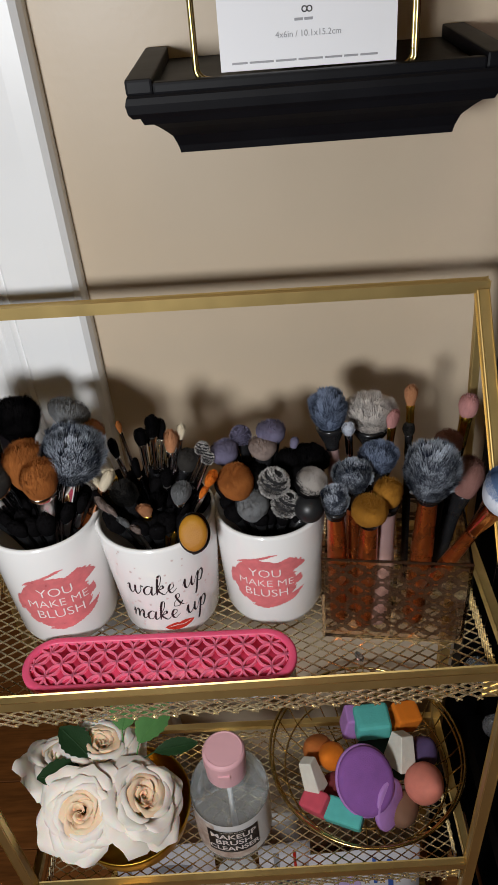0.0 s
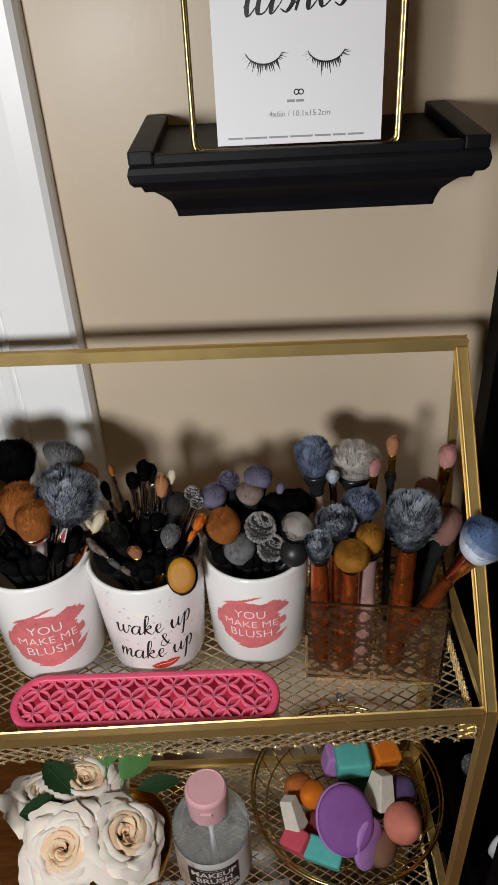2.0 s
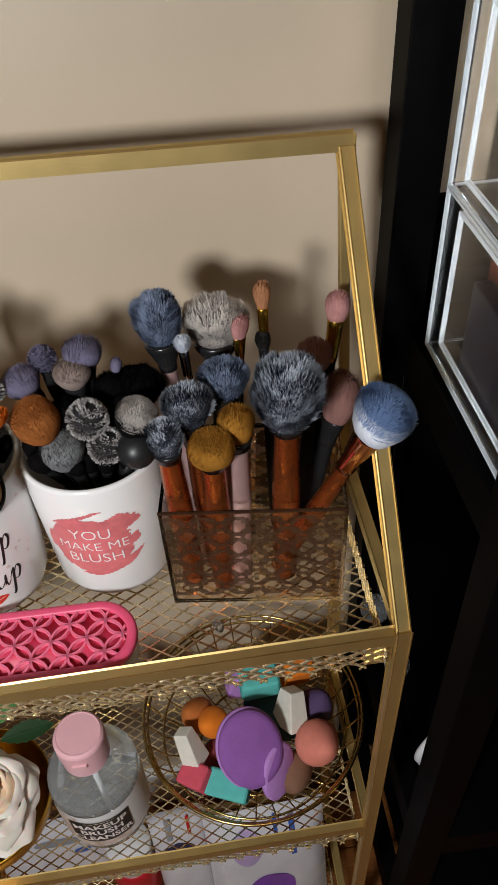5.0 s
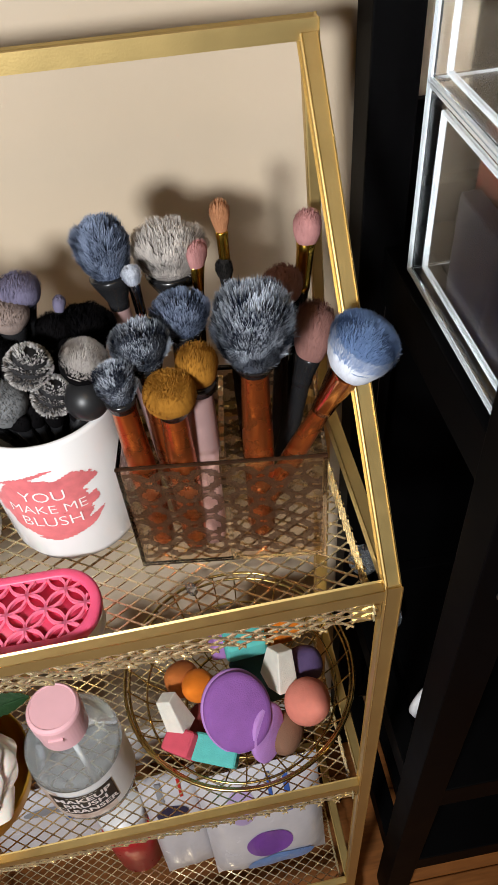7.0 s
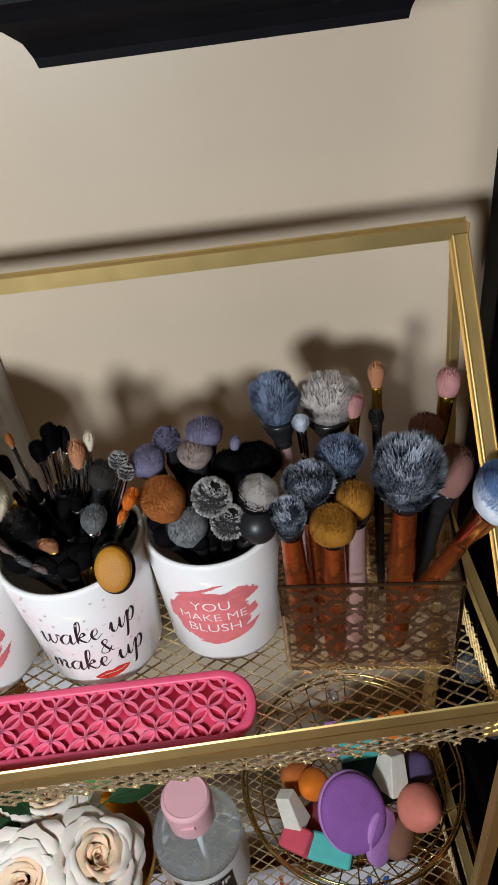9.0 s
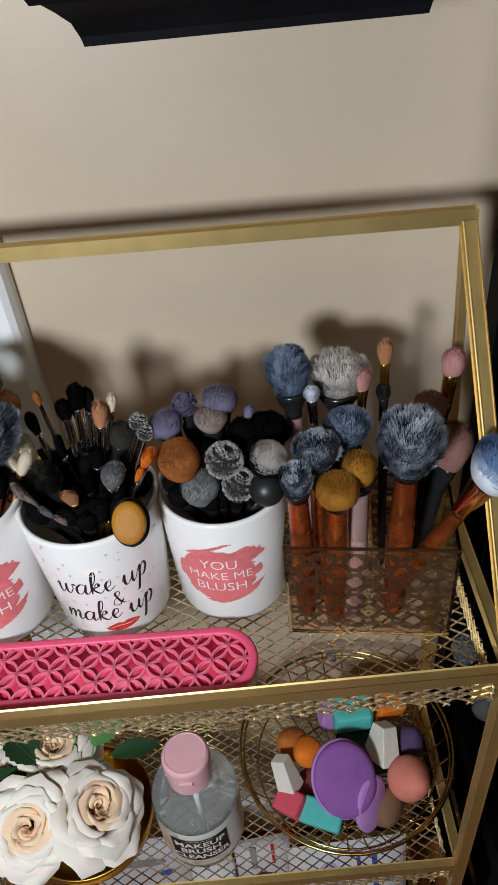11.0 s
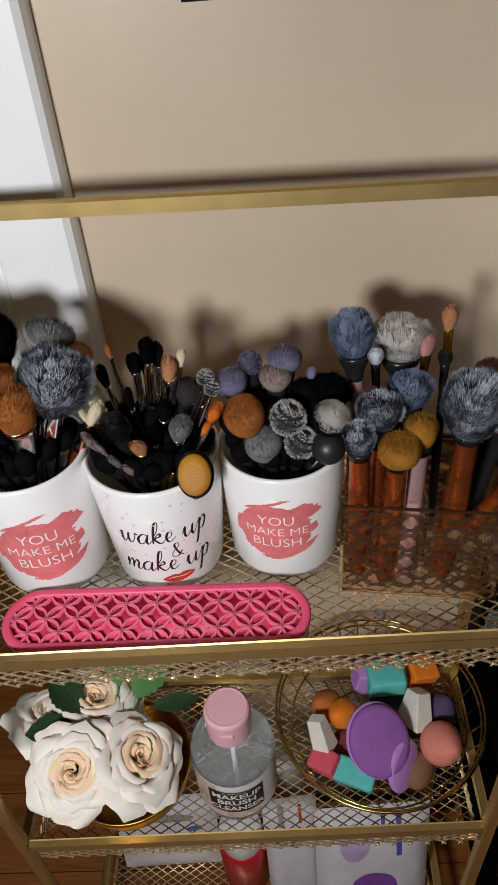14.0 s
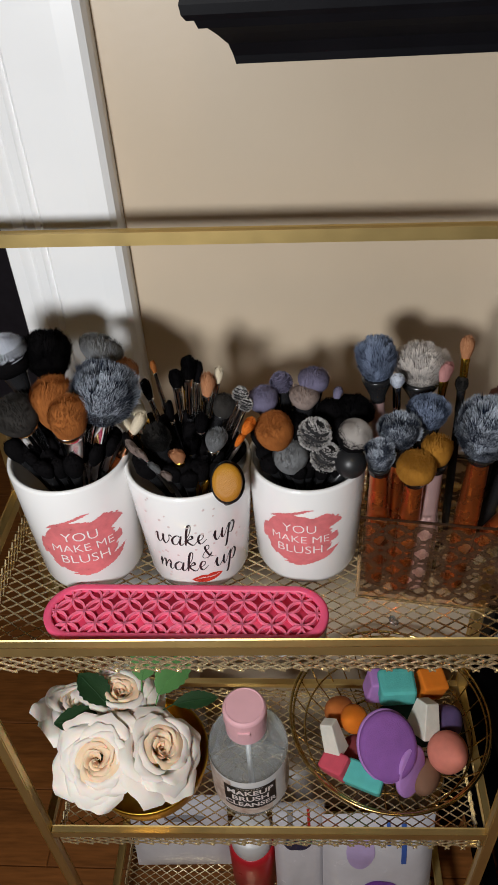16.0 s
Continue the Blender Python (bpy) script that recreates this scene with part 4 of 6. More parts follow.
brush("small tan concealer brush with gold collar", bx(0.115, 0.445), (0.123, 0.470, 0.931), 0.0056, 0.0090, H_PEACH, M_BLKH, M_YGOLD, 0.003, flat=0.75, style="tuft", fl=0.03)
brush("rounded dusty pink brush with polished gold collar", bx(0.146, 0.440), (0.170, 0.475, 0.916), 0.0088, 0.0110, H_PINK, M_BLKH, M_YGOLD, 0.0045, style="soft", fl=0.026)
brush("small dark pointed brush in the lattice box", bx(0.118, 0.448), (0.122, 0.465, 0.905), 0.0052, 0.0065, H_DKGREY, M_BLKH, M_BLKH, 0.003)
brush("mauve fluffy blush brush in the lattice box", bx(0.140, 0.435), (0.153, 0.460, 0.892), 0.0125, 0.0115, H_MAUVE, M_BLKH, M_BLKH, 0.0045, style="soft")
brush("large mauve tapered powder brush with black handle", bx(0.135, 0.425), (0.165, 0.440, 0.871), 0.0155, 0.0195, H_MAUVE, M_BLKH, M_BLKH, 0.006, flat=0.7, style="soft")
brush("large blue-grey fluffy powder brush on a copper handle", bx(0.124, 0.403), (0.1275, 0.407, 0.905), 0.0218, 0.0240, H_BLUE, M_COPPER, M_BLKH, 0.0085, 0.012, fl=0.006)
brush("angled white brush with blue dyed tips and rose gold collar", bx(0.118, 0.408), (0.1765, 0.390, 0.899), 0.0205, 0.0170, H_WHITE, M_COPPER, M_ROSEGOLD, 0.0060, 0.0120, flat=0.80, style="two", second=H_BLUETIP, fl=0.034, fan=0.40)
brush("dusty blue domed brush in the lattice box", bx(0.098, 0.430), (0.095, 0.440, 0.897), 0.0165, 0.0120, H_BLUE2, M_COPPER, M_BLKH, 0.0065, 0.010)
brush("blue-grey dense domed brush", bx(0.076, 0.420), (0.072, 0.420, 0.896), 0.0165, 0.0120, H_BLUE, M_COPPER, M_BLKH, 0.0065, 0.010)
brush("small blue-grey buffing brush on a copper handle", bx(0.061, 0.408), (0.0575, 0.403, 0.889), 0.0112, 0.0130, H_BLUE, M_COPPER, M_BLKH, 0.0075, 0.0085, fl=0.004)
brush("round flat tan buffing brush on a copper handle", bx(0.081, 0.401), (0.0827, 0.400, 0.8815), 0.0138, 0.0125, H_TAN, M_COPPER, M_BLKH, 0.0080, 0.0095, style="dense", fl=0.004)
brush("orange-brown angled foundation brush on a mauve handle", bx(0.099, 0.402), (0.0985, 0.415, 0.882), 0.0125, 0.0130, H_TAN, M_MAUVEH, M_BLKH, 0.0085, 0.0095, style="soft", fl=0.004)

# --- in the pink printed cup beside the box
C3 = (0.0075, 0.448)
for label, head, rx, rz, hair, style, hm, fm in (
        ("round brown brush with worn textured face", (-0.016, 0.430, 0.892), 0.0140, 0.0165, H_BROWN, "dense", M_BLKH, M_CHROME),
        ("black and white waved buffing brush", (0.013, 0.430, 0.889), 0.0112, 0.0112, H_ZEBRA, "wave", M_BLKH, M_BLKH),
        ("small black and white waved brush", (0.021, 0.425, 0.871), 0.0103, 0.0110, H_ZEBRA, "wave", M_BLKH, M_CHROME),
        ("grey-blue soft domed brush", (-0.004, 0.425, 0.869), 0.0146, 0.0130, H_GREY, "soft", M_BLKH, M_CHROME),
        ("white-edged black domed brush", (0.041, 0.427, 0.888), 0.0130, 0.0115, H_BLACK, "two", M_BLKH, M_BLKH),
        ("taupe oval brush", (0.006, 0.455, 0.903), 0.0128, 0.0092, H_TAUPE, "soft", M_BLKH, M_BLKH),
        ("grey-violet oval brush", (0.013, 0.465, 0.910), 0.0132, 0.0098, H_VIOLET, "soft", M_BLKH, M_BLKH),
        ("small waved violet brush", (-0.011, 0.465, 0.910), 0.0078, 0.0082, H_VIOLET, "wave", M_BLKH, M_BLKH),
        ("grey-violet fan-shaped brush", (-0.024, 0.455, 0.901), 0.0136, 0.0090, H_VIOLET, "soft", M_BLKH, M_BLKH),
        ("tiny violet pointed brush", (0.031, 0.465, 0.899), 0.0040, 0.0055, H_VIOLET, "soft", M_BLKH, M_BLKH),
        ("black fluffy brush lying over the rim", (0.043, 0.460, 0.884), 0.0165, 0.0115, H_BLACK, "fluffy", M_BLKH, M_BLKH),
        ("black domed brush", (0.026, 0.458, 0.886), 0.0120, 0.0105, H_BLACK, "soft", M_BLKH, M_BLKH),
        ("black tapered brush", (0.000, 0.440, 0.884), 0.0110, 0.0120, H_BLACK, "soft", M_BLKH, M_BLKH),
        ("black flat-topped brush", (0.034, 0.445, 0.880), 0.0105, 0.0110, H_BLACK, "soft", M_BLKH, M_BLKH)):
    brush(label + " in a white cup", in_cup(*C3, head), head, rx, rz, hair, hm, fm, 0.0045, style=style, second=H_GREYW)
# round black applicator with a smooth rubber ball
head = Vector((0.039, 0.4185, 0.871))
th = thing("makeup_applicator", "black round rubber applicator leaning on the cup rim", "makeup tool", Matrix.Translation(in_cup(*C3, head)) @ (head - Vector(in_cup(*C3, head))).to_track_quat("Z", "Y").to_matrix().to_4x4())
L = (head - Vector(in_cup(*C3, head))).length
v, f = lathe([(0, 0), (0.004, 0.001), (0.0045, L - 0.012), (0, L - 0.012)], 12)
pydata("handle", v, f, M_BLKH, th, smooth=True)
v, f = lathe([(0.0118 * math.cos(a * math.pi / 14 - math.pi / 2), L + 0.0118 * math.sin(a * math.pi / 14 - math.pi / 2)) for a in range(15)], 24)
pydata("rubber_ball", v, f, mat("black_rubber", (0.014, 0.014, 0.015), 0.42, vary=0.1), th, smooth=True)

# --- in the lettered cup
C2 = (-0.0840, 0.4395)
for label, head, rx, rz, hair, style, hm, fm, hr, flat in (
        ("grey round blending brush", (-0.059, 0.420, 0.889), 0.0086, 0.0094, H_GREY, "soft", M_BLKH, M_CHROME, 0.003, 1),
        ("small orange smudge brush with silver collar", (-0.042, 0.420, 0.890), 0.0046, 0.0064, H_ORANGE, "soft", M_CHROME, M_CHROME, 0.0028, 0.6),
        ("orange flat brush with silver collar", (-0.036, 0.425, 0.898), 0.0078, 0.0062, H_ORANGE, "soft", M_YGOLD, M_CHROME, 0.003, 0.6),
        ("dark grey fluffy eye brush", (-0.100, 0.420, 0.893), 0.0108, 0.0116, H_DKGREY, "fluffy", M_BLKH, M_BLKH, 0.0035, 1),
        ("flat tan brush with pale handle", (-0.085, 0.409, 0.884), 0.0062, 0.0086, H_PEACH, "soft", M_YGOLD, M_YGOLD, 0.0035, 0.5),
        ("slanted taupe brush resting on the rim", (-0.117, 0.418, 0.884), 0.0072, 0.0082, H_TAUPE, "soft", M_BLKH, M_BLKH, 0.003, 0.5),
        ("small grey brush with silver collar", (-0.102, 0.409, 0.874), 0.0054, 0.0066, H_GREY, "soft", M_BLKH, M_CHROME, 0.003, 0.5),
        ("small taupe brush with black collar", (-0.110, 0.410, 0.886), 0.0050, 0.0064, H_TAUPE, "soft", M_BLKH, M_BLKH, 0.003, 0.5),
        ("short brown flat liner brush", (-0.094, 0.407, 0.868), 0.0046, 0.0066, H_TAUPE, "soft", M_BLKH, M_CHROME, 0.003, 0.5),
        ("peach fluffy brush with silver collar", (-0.065, 0.450, 0.916), 0.0074, 0.0090, H_PEACH, "soft", M_BLKH, M_CHROME, 0.0035, 0.8),
        ("pale peach brush", (-0.057, 0.455, 0.922), 0.0048, 0.0066, H_CREAM, "soft", M_BLKH, M_BLKH, 0.003, 0.8),
        ("black spiky mascara brush", (-0.078, 0.455, 0.929), 0.0056, 0.0110, H_BLACK, "fluffy", M_BLKH, M_BLKH, 0.0028, 1),
        ("black fan brush", (-0.088, 0.455, 0.920), 0.0056, 0.0090, H_BLACK, "fluffy", M_BLKH, M_CHROME, 0.0028, 0.6),
        ("black small angled brush", (-0.073, 0.460, 0.921), 0.0052, 0.0090, H_BLACK, "soft", M_BLKH, M_CHROME, 0.0028, 0.6),
        ("black thin detail brush", (-0.082, 0.462, 0.912), 0.0046, 0.0080, H_BLACK, "soft", M_BLKH, M_YGOLD, 0.0026, 0.6),
        ("dark grey domed brush", (-0.054, 0.450, 0.899), 0.0098, 0.0100, H_DKGREY, "soft", M_BLKH, M_BLKH, 0.0035, 1),
        ("tiny black and white waved brush", (-0.041, 0.450, 0.911), 0.0054, 0.0060, H_ZEBRA, "wave", M_BLKH, M_BLKH, 0.003, 1),
        ("tiny waved grey brush with silver collar", (-0.037, 0.445, 0.905), 0.0048, 0.0054, H_ZEBRA, "wave", M_BLKH, M_CHROME, 0.003, 1),
        ("thin brown liner brush", (-0.104, 0.460, 0.927), 0.0026, 0.0052, H_BROWN, "soft", M_BLKH, M_CHROME, 0.0024, 0.6),
        ("black flat shader brush", (-0.110, 0.455, 0.909), 0.0048, 0.0088, H_BLACK, "soft", M_BLKH, M_CHROME, 0.0028, 0.5),
        ("cream soft brush leaning over the rim", (-0.117, 0.450, 0.893), 0.0072, 0.0110, H_CREAM, "soft", M_YGOLD, M_YGOLD, 0.0035, 0.6),
        ("yellowish small brush with brown handle", (-0.123, 0.440, 0.888), 0.0050, 0.0076, H_CREAM, "soft", M_COPPER, M_YGOLD, 0.003, 0.6),
        ("black eyeliner brush", (-0.092, 0.440, 0.900), 0.0050, 0.0090, H_BLACK, "soft", M_BLKH, M_CHROME, 0.003, 0.6),
        ("black pointed crease brush", (-0.070, 0.435, 0.893), 0.0055, 0.0085, H_BLACK, "soft", M_BLKH, M_BLKH, 0.003, 1),
        ("short black stippling brush", (-0.078, 0.425, 0.880), 0.0060, 0.0080, H_BLACK, "soft", M_BLKH, M_BLKH, 0.0035, 1)):
    if style == "soft" and rx < 0.0095:
        style = "tuft"
    brush(label + " in the lettered cup", in_cup(*C2, head, r=0.026), head, rx, rz, hair, hm, M_CHROME if fm is M_BLKH and rx < 0.006 else fm, hr, flat=flat, style=style, fl=0.030)
# brushes standing head down: only their ferrules and handle ends show
for x, y, z, hm in ((-0.074, 0.4105, 0.866, M_YGOLD), (-0.066, 0.4110, 0.862, M_YGOLD)):
    foot = Vector(in_cup(*C2, (x, y, z), r=0.026))
    d = Vector((x, y, z)) - foot
    th = thing("makeup_brush", "brush with a yellow gold handle standing head down", "makeup brush", Matrix.Translation(foot) @ d.to_track_quat("Z", "Y").to_matrix().to_4x4(), group="makeup brushes")
    L = d.length
    v, f = lathe([(0, 0), (0.003, 0.001), (0.0032, L * 0.7), (0.0036, L - 0.012), (0.0016, L - 0.001), (0, L)], 14)
    pydata("handle", v, f, hm, th, smooth=True)
    v, f = lathe([(0.0036, L * 0.62), (0.0041, L * 0.63), (0.0041, L * 0.72), (0.0036, L * 0.73)], 14)
    pydata("ferrule", v, f, M_ROSEGOLD, th, smooth=True)
# paddle brush: a flat oval pad of short brown bristle in a black back
th = thing("paddle_brush", "oval foundation paddle brush with amber bristles and black back", "makeup brush", look((-0.050, 0.4005, 0.869), (-0.03, 0.0, 1.22)))
v, f = lathe([(0, -0.0035), (0.0112, -0.003), (0.0126, -0.001), (0.0126, 0.001), (0.0106, 0.002), (0, 0.002)], 40)
pydata("back", [(p[0], p[1] * 1.27, p[2] * -1.0 + 0.004) for p in v], f, M_BLKH, th, "black plastic back", True)
verts, faces = [], []
v, f = lathe([(0.0108, -0.002), (0.0110, 0.004), (0.0100, 0.0062), (0.006, 0.0070), (0, 0.0072)], 40)
# amber bristle; the brown second colour stands for its shading by angle
pydata("bristle_pad", [(p[0], p[1] * 1.27, p[2] * -1.0 + 0.001) for p in v], f, mat("amber_bristle_shaded", (0.62, 0.29, 0.015), 0.42, vary=0.25, scale=35, second=(0.34, 0.13, 0.012), bump=0.5, bump_scale=1500), th, "dense amber bristles", True)
foot = th.matrix_basis.inverted() @ Vector((-0.082, 0.447, TRAY_Z + 0.008))
v, f = tube([(0, -0.010, 0.006), (0.0, -0.014, 0.012), (0.3 * foot.x, 0.3 * foot.y, 0.3 * foot.z), tuple(foot)], 0.003, 10)
pydata("handle", v, f, M_BLKH, th, smooth=True)

# --- in the first cup
C1 = (-0.1765, 0.4400)
for label, head, rx, rz, hair, style, hm, fm, hr, fr, flat in (
        ("large black fluffy powder brush", (-0.181, 0.460, 0.938), 0.0190, 0.0190, H_BLACK, "fluffy", M_BLKH, M_BLKH, 0.005, 0.010, 1),
        ("black and white kabuki brush leaning outwards", (-0.207, 0.450, 0.946), 0.0180, 0.0150, H_BLACK, "two", M_BLKH, M_BLKH, 0.005, 0.010, 1),
        ("wide flat grey brush", (-0.144, 0.470, 0.937), 0.0230, 0.0088, H_GREY, "soft", M_BLKH, M_BLKH, 0.005, 0.012, 0.7),
        ("large blue-grey fluffy brush with chrome collar", (-0.137, 0.430, 0.923), 0.0255, 0.0235, H_BLUE, "fluffy", M_CHROME, M_CHROME, 0.0085, 0.0105, 1),
        ("brown rounded powder brush", (-0.172, 0.430, 0.917), 0.0190, 0.0225, H_BROWN, "soft", M_BLKH, M_CHROME, 0.006, 0.010, 0.8),
        ("smooth tan-brown angled brush with iridescent collar", (-0.157, 0.409, 0.920), 0.0160, 0.0225, H_BROWN, "soft", M_HOLO, M_HOLO, 0.0080, 0.0110, 0.7),
        ("peach-tipped white brush", (-0.127, 0.455, 0.928), 0.0130, 0.0095, H_PEACH, "soft", M_BLKH, M_CHROME, 0.005, 0.008, 1),
        ("dark charcoal domed brush with silver collar", (-0.198, 0.421, 0.914), 0.0185, 0.0140, H_DKGREY, "soft", M_CHROME, M_CHROME, 0.0075, 0.010, 1),
        ("cream brush with copper collar", (-0.118, 0.437, 0.894), 0.0075, 0.0120, H_CREAM, "soft", M_COPPER, M_ROSEGOLD, 0.004, 0.006, 0.7),
        ("black smoky brush standing", (-0.178, 0.445, 0.900), 0.0120, 0.0130, H_BLACK, "soft", M_BLKH, M_BLKH, 0.005, 0.008, 1),
        ("short black brush beside the rim", (-0.150, 0.445, 0.893), 0.0110, 0.0110, H_BLACK, "soft", M_BLKH, M_BLKH, 0.005, 0.008, 1)):
    brush(label + " in a white cup", in_cup(*C1, head), head, rx, rz, hair, hm, fm, hr, fr, flat=flat, style=style, second=H_WHITE, fl=0.026)

# short black brushes added below the tall ones, standing for the cups' dark insides
FILL = random.Random(21)
for (cx, cy), cnt, rmax, z0, label in ((C1, 34, 0.040, 0.872, "short dark brush deep in a white cup"), (C2, 44, 0.041, 0.864, "short dark brush deep in the lettered cup"), (C3, 40, 0.039, 0.860, "short dark brush deep in a white cup")):
    for k in range(cnt):
        a = 2.39996 * k + 0.7
        r = rmax * math.sqrt((k + 0.5) / cnt)
        head = (cx + r * math.cos(a), cy + 0.003 + r * math.sin(a) * 0.9, z0 + FILL.uniform(-0.012, 0.020) * (1.0 if math.sin(a) > -0.3 else 0.2))
        brush(label, in_cup(cx, cy, head, 0.4, 0.016), head, FILL.uniform(0.0065, 0.0095), FILL.uniform(0.009, 0.013), H_BLACK, M_BLKH, (M_BLKH, M_CHROME)[k % 4 == 3], 0.0035, style="soft", flat=(1, 0.6)[k % 2], n=260)

# ---------------------------------------------------------------- middle tier: roses, cleanser, sponges
T2 = 0.4335
bowl = thing("gold_bowl", "hammered gold metal bowl holding artificial roses", "bowl", pose(-0.160, 0.394, T2))
v, f = lathe([(0, 0), (0.026, 0), (0.031, 0.002), (0.046, 0.012), (0.058, 0.030), (0.0635, 0.052), (0.064, 0.058), (0.0625, 0.058), (0.061, 0.052), (0.056, 0.031), (0.044, 0.0145), (0, 0.006)], 48)
pydata("bowl_body", v, f, M_BOWL, bowl, smooth=True)


def petal(r0, r1, z0, z1, half, curl, cup, seed):
    """A petal sheet round z: from radius r0 at its foot to r1 at its lip, which rolls outwards."""
    rr = random.Random(seed)
    nu, nv = 16, 10
    verts, faces = [], []
    w = [rr.uniform(-1, 1) for _ in range(6)]
    for j in range(nv + 1):
        t = j / nv
        for i in range(nu + 1):
            u = -1 + 2 * i / nu
            taper = 0.72 + 0.28 * math.sin(t / 0.55 * math.pi / 2) if t < 0.55 else math.sqrt(max(0.10, 1 - ((t - 0.55) / 0.475) ** 2))
            a = u * half * taper
            edge = 1 - 0.16 * abs(u) ** 2.6 * t
            r = r0 + (r1 - r0) * t ** 1.35 + cup * (u * u) * t
            z = z0 + (z1 - z0) * math.sin(t * math.pi / 2 * 0.96) * edge
            roll = max(0.0, t - 0.62) / 0.38
            r += curl * roll ** 1.6 * (1 + 0.25 * w[0] * u)
            z -= curl * 0.95 * roll ** 2.2
            r += 0.0026 * t * u + 0.0009 * t * math.sin(3.2 * u + 3 * w[1]) + 0.0004 * t * w[2] * math.sin(7 * u + 4 * w[3])
            z += t * (0.0009 * math.sin(4 * u + 5 * w[4]) + 0.0014 * w[5] * u)
            z -= 0.0014 * math.exp(-(u / 0.3) ** 2) * t ** 6
            verts.append((r * math.cos(a), r * math.sin(a), z))
    for j in range(nv):
        for i in range(nu):
            q = j * (nu + 1) + i
            faces.append((q, q + 1, q + nu + 2, q + nu + 1))
    return verts, faces


PETALS = []
for layer, (r0, r1, z0, z1, half, curl, cp, cnt, inner) in enumerate((
        (0.0008, 0.0030, 0.016, 0.0255, 2.2, 0.0003, 0.000, 2, True),
        (0.0026, 0.0068, 0.016, 0.0270, 1.50, 0.0008, 0.000, 3, True),
        (0.0055, 0.0110, 0.015, 0.0285, 1.40, 0.0014, 0.000, 3, True),
        (0.0085, 0.0150, 0.013, 0.0292, 1.50, 0.0028, 0.000, 4, True),
        (0.0120, 0.0195, 0.008, 0.0300, 1.25, 0.0030, 0.000, 3, False),
        (0.0135, 0.0245, 0.000, 0.0290, 1.15, 0.0042, 0.000, 4, False),
        (0.0150, 0.0300, -0.006, 0.0255, 1.05, 0.0055, 0.000, 4, False),
        (0.0150, 0.0355, -0.010, 0.0190, 0.98, 0.0065, 0.000, 5, False))):
    ms = []
    for s in range(2):
        v, f = petal(r0, r1, z0, z1, half, curl, cp, layer * 7 + s)
        me = bpy.data.meshes.new("petal")
        me.from_pydata(v, [], f)
        me.materials.append(M_PETALIN if inner else M_PETAL)
        for p in me.polygons:
            p.use_smooth = True
        ms.append(me)
    PETALS.append((ms, cnt))


def rose(x, y, z, tilt_x, tilt_y, turn, s):
    th = thing("artificial_rose", "cream silk rose with a peach heart, in the gold bowl", "artificial flower", pose(x, y, z, tilt_x, tilt_y, turn) @ Matrix.Scale(s, 4), group="silk roses")
    rr = random.Random(int(turn * 10))
    for k, (ms, cnt) in enumerate(PETALS):
        for c in range(cnt):
            ob = new("petal", ms[c % 2])
            ob.parent = th
            ob.rotation_euler = (radians(rr.uniform(-3, 3)), radians(rr.uniform(-3, 3)), 2 * math.pi * c / cnt + k * 1.15 + rr.uniform(-0.15, 0.15))
    v, f = tube([(0, 0, 0.004), (0, 0, -0.012), (0.002, 0.003, -0.040)], 0.0022, 8)
    pydata("stem", v, f, M_GREEN, th, smooth=True)
    return th


rose(-0.1970, 0.368, 0.529, 32, -6, 20, 1.14)
rose(-0.1505, 0.374, 0.518, 32, 8, 75, 1.22)
rose(-0.1920, 0.426, 0.520, 14, -2, 140, 1.18)
rose(-0.2340, 0.412, 0.516, 10, -26, 210, 1.12)


def leaf(x, y, z, rx, ry, rz, ln, wd, material, label):
    verts, faces = [], []
    n = 14
    for i in range(n + 1):
        t = i / n
        w = wd * math.sin(math.pi * min(1, t * 0.96 + 0.03)) ** 0.8 * (1 - 0.12 * (i % 2))
        for k, u in enumerate((-1, -0.5, 0, 0.5, 1)):
            verts.append((u * w, t * ln, 0.18 * abs(u) * w - 0.10 * ln * t * t))
    m = len(verts)
    for i in range(n):
        for k in range(4):
            q = i * 5 + k
            faces.append((q, q + 1, q + 6, q + 5))
    th = thing("artificial_leaf", label, "artificial leaf", pose(x, y, z, rx, ry, rz), group="silk leaves")
    pydata("blade", verts, faces, material, th, smooth=True)
    v, f = tube([(0, ln * 0.9, -0.08 * ln + 0.0003), (0, ln * 0.4, -0.016 * ln + 0.0003), (0, 0, 0.0003), (0, -0.014, -0.012)], 0.0007, 6)
    pydata("midrib", v, f, material, th)


leaf(-0.200, 0.398, 0.548, 20, 0, 105, 0.046, 0.017, M_GREEN, "dark green silk leaf between the roses")
leaf(-0.196, 0.412, 0.552, 25, 10, 55, 0.044, 0.017, M_GREEN, "dark green silk leaf tucked behind a rose")
leaf(-0.145, 0.425, 0.552, 15, -5, -35, 0.050, 0.020, M_GREEN2, "pale green silk leaf spreading over the bowl")
leaf(-0.128, 0.415, 0.550, -5, 10, -75, 0.046, 0.010, M_GREEN, "narrow dark green silk leaf")
leaf(-0.165, 0.440, 0.553, 20, -5, -10, 0.044, 0.020, M_GREEN2, "pale green silk leaf at the back")

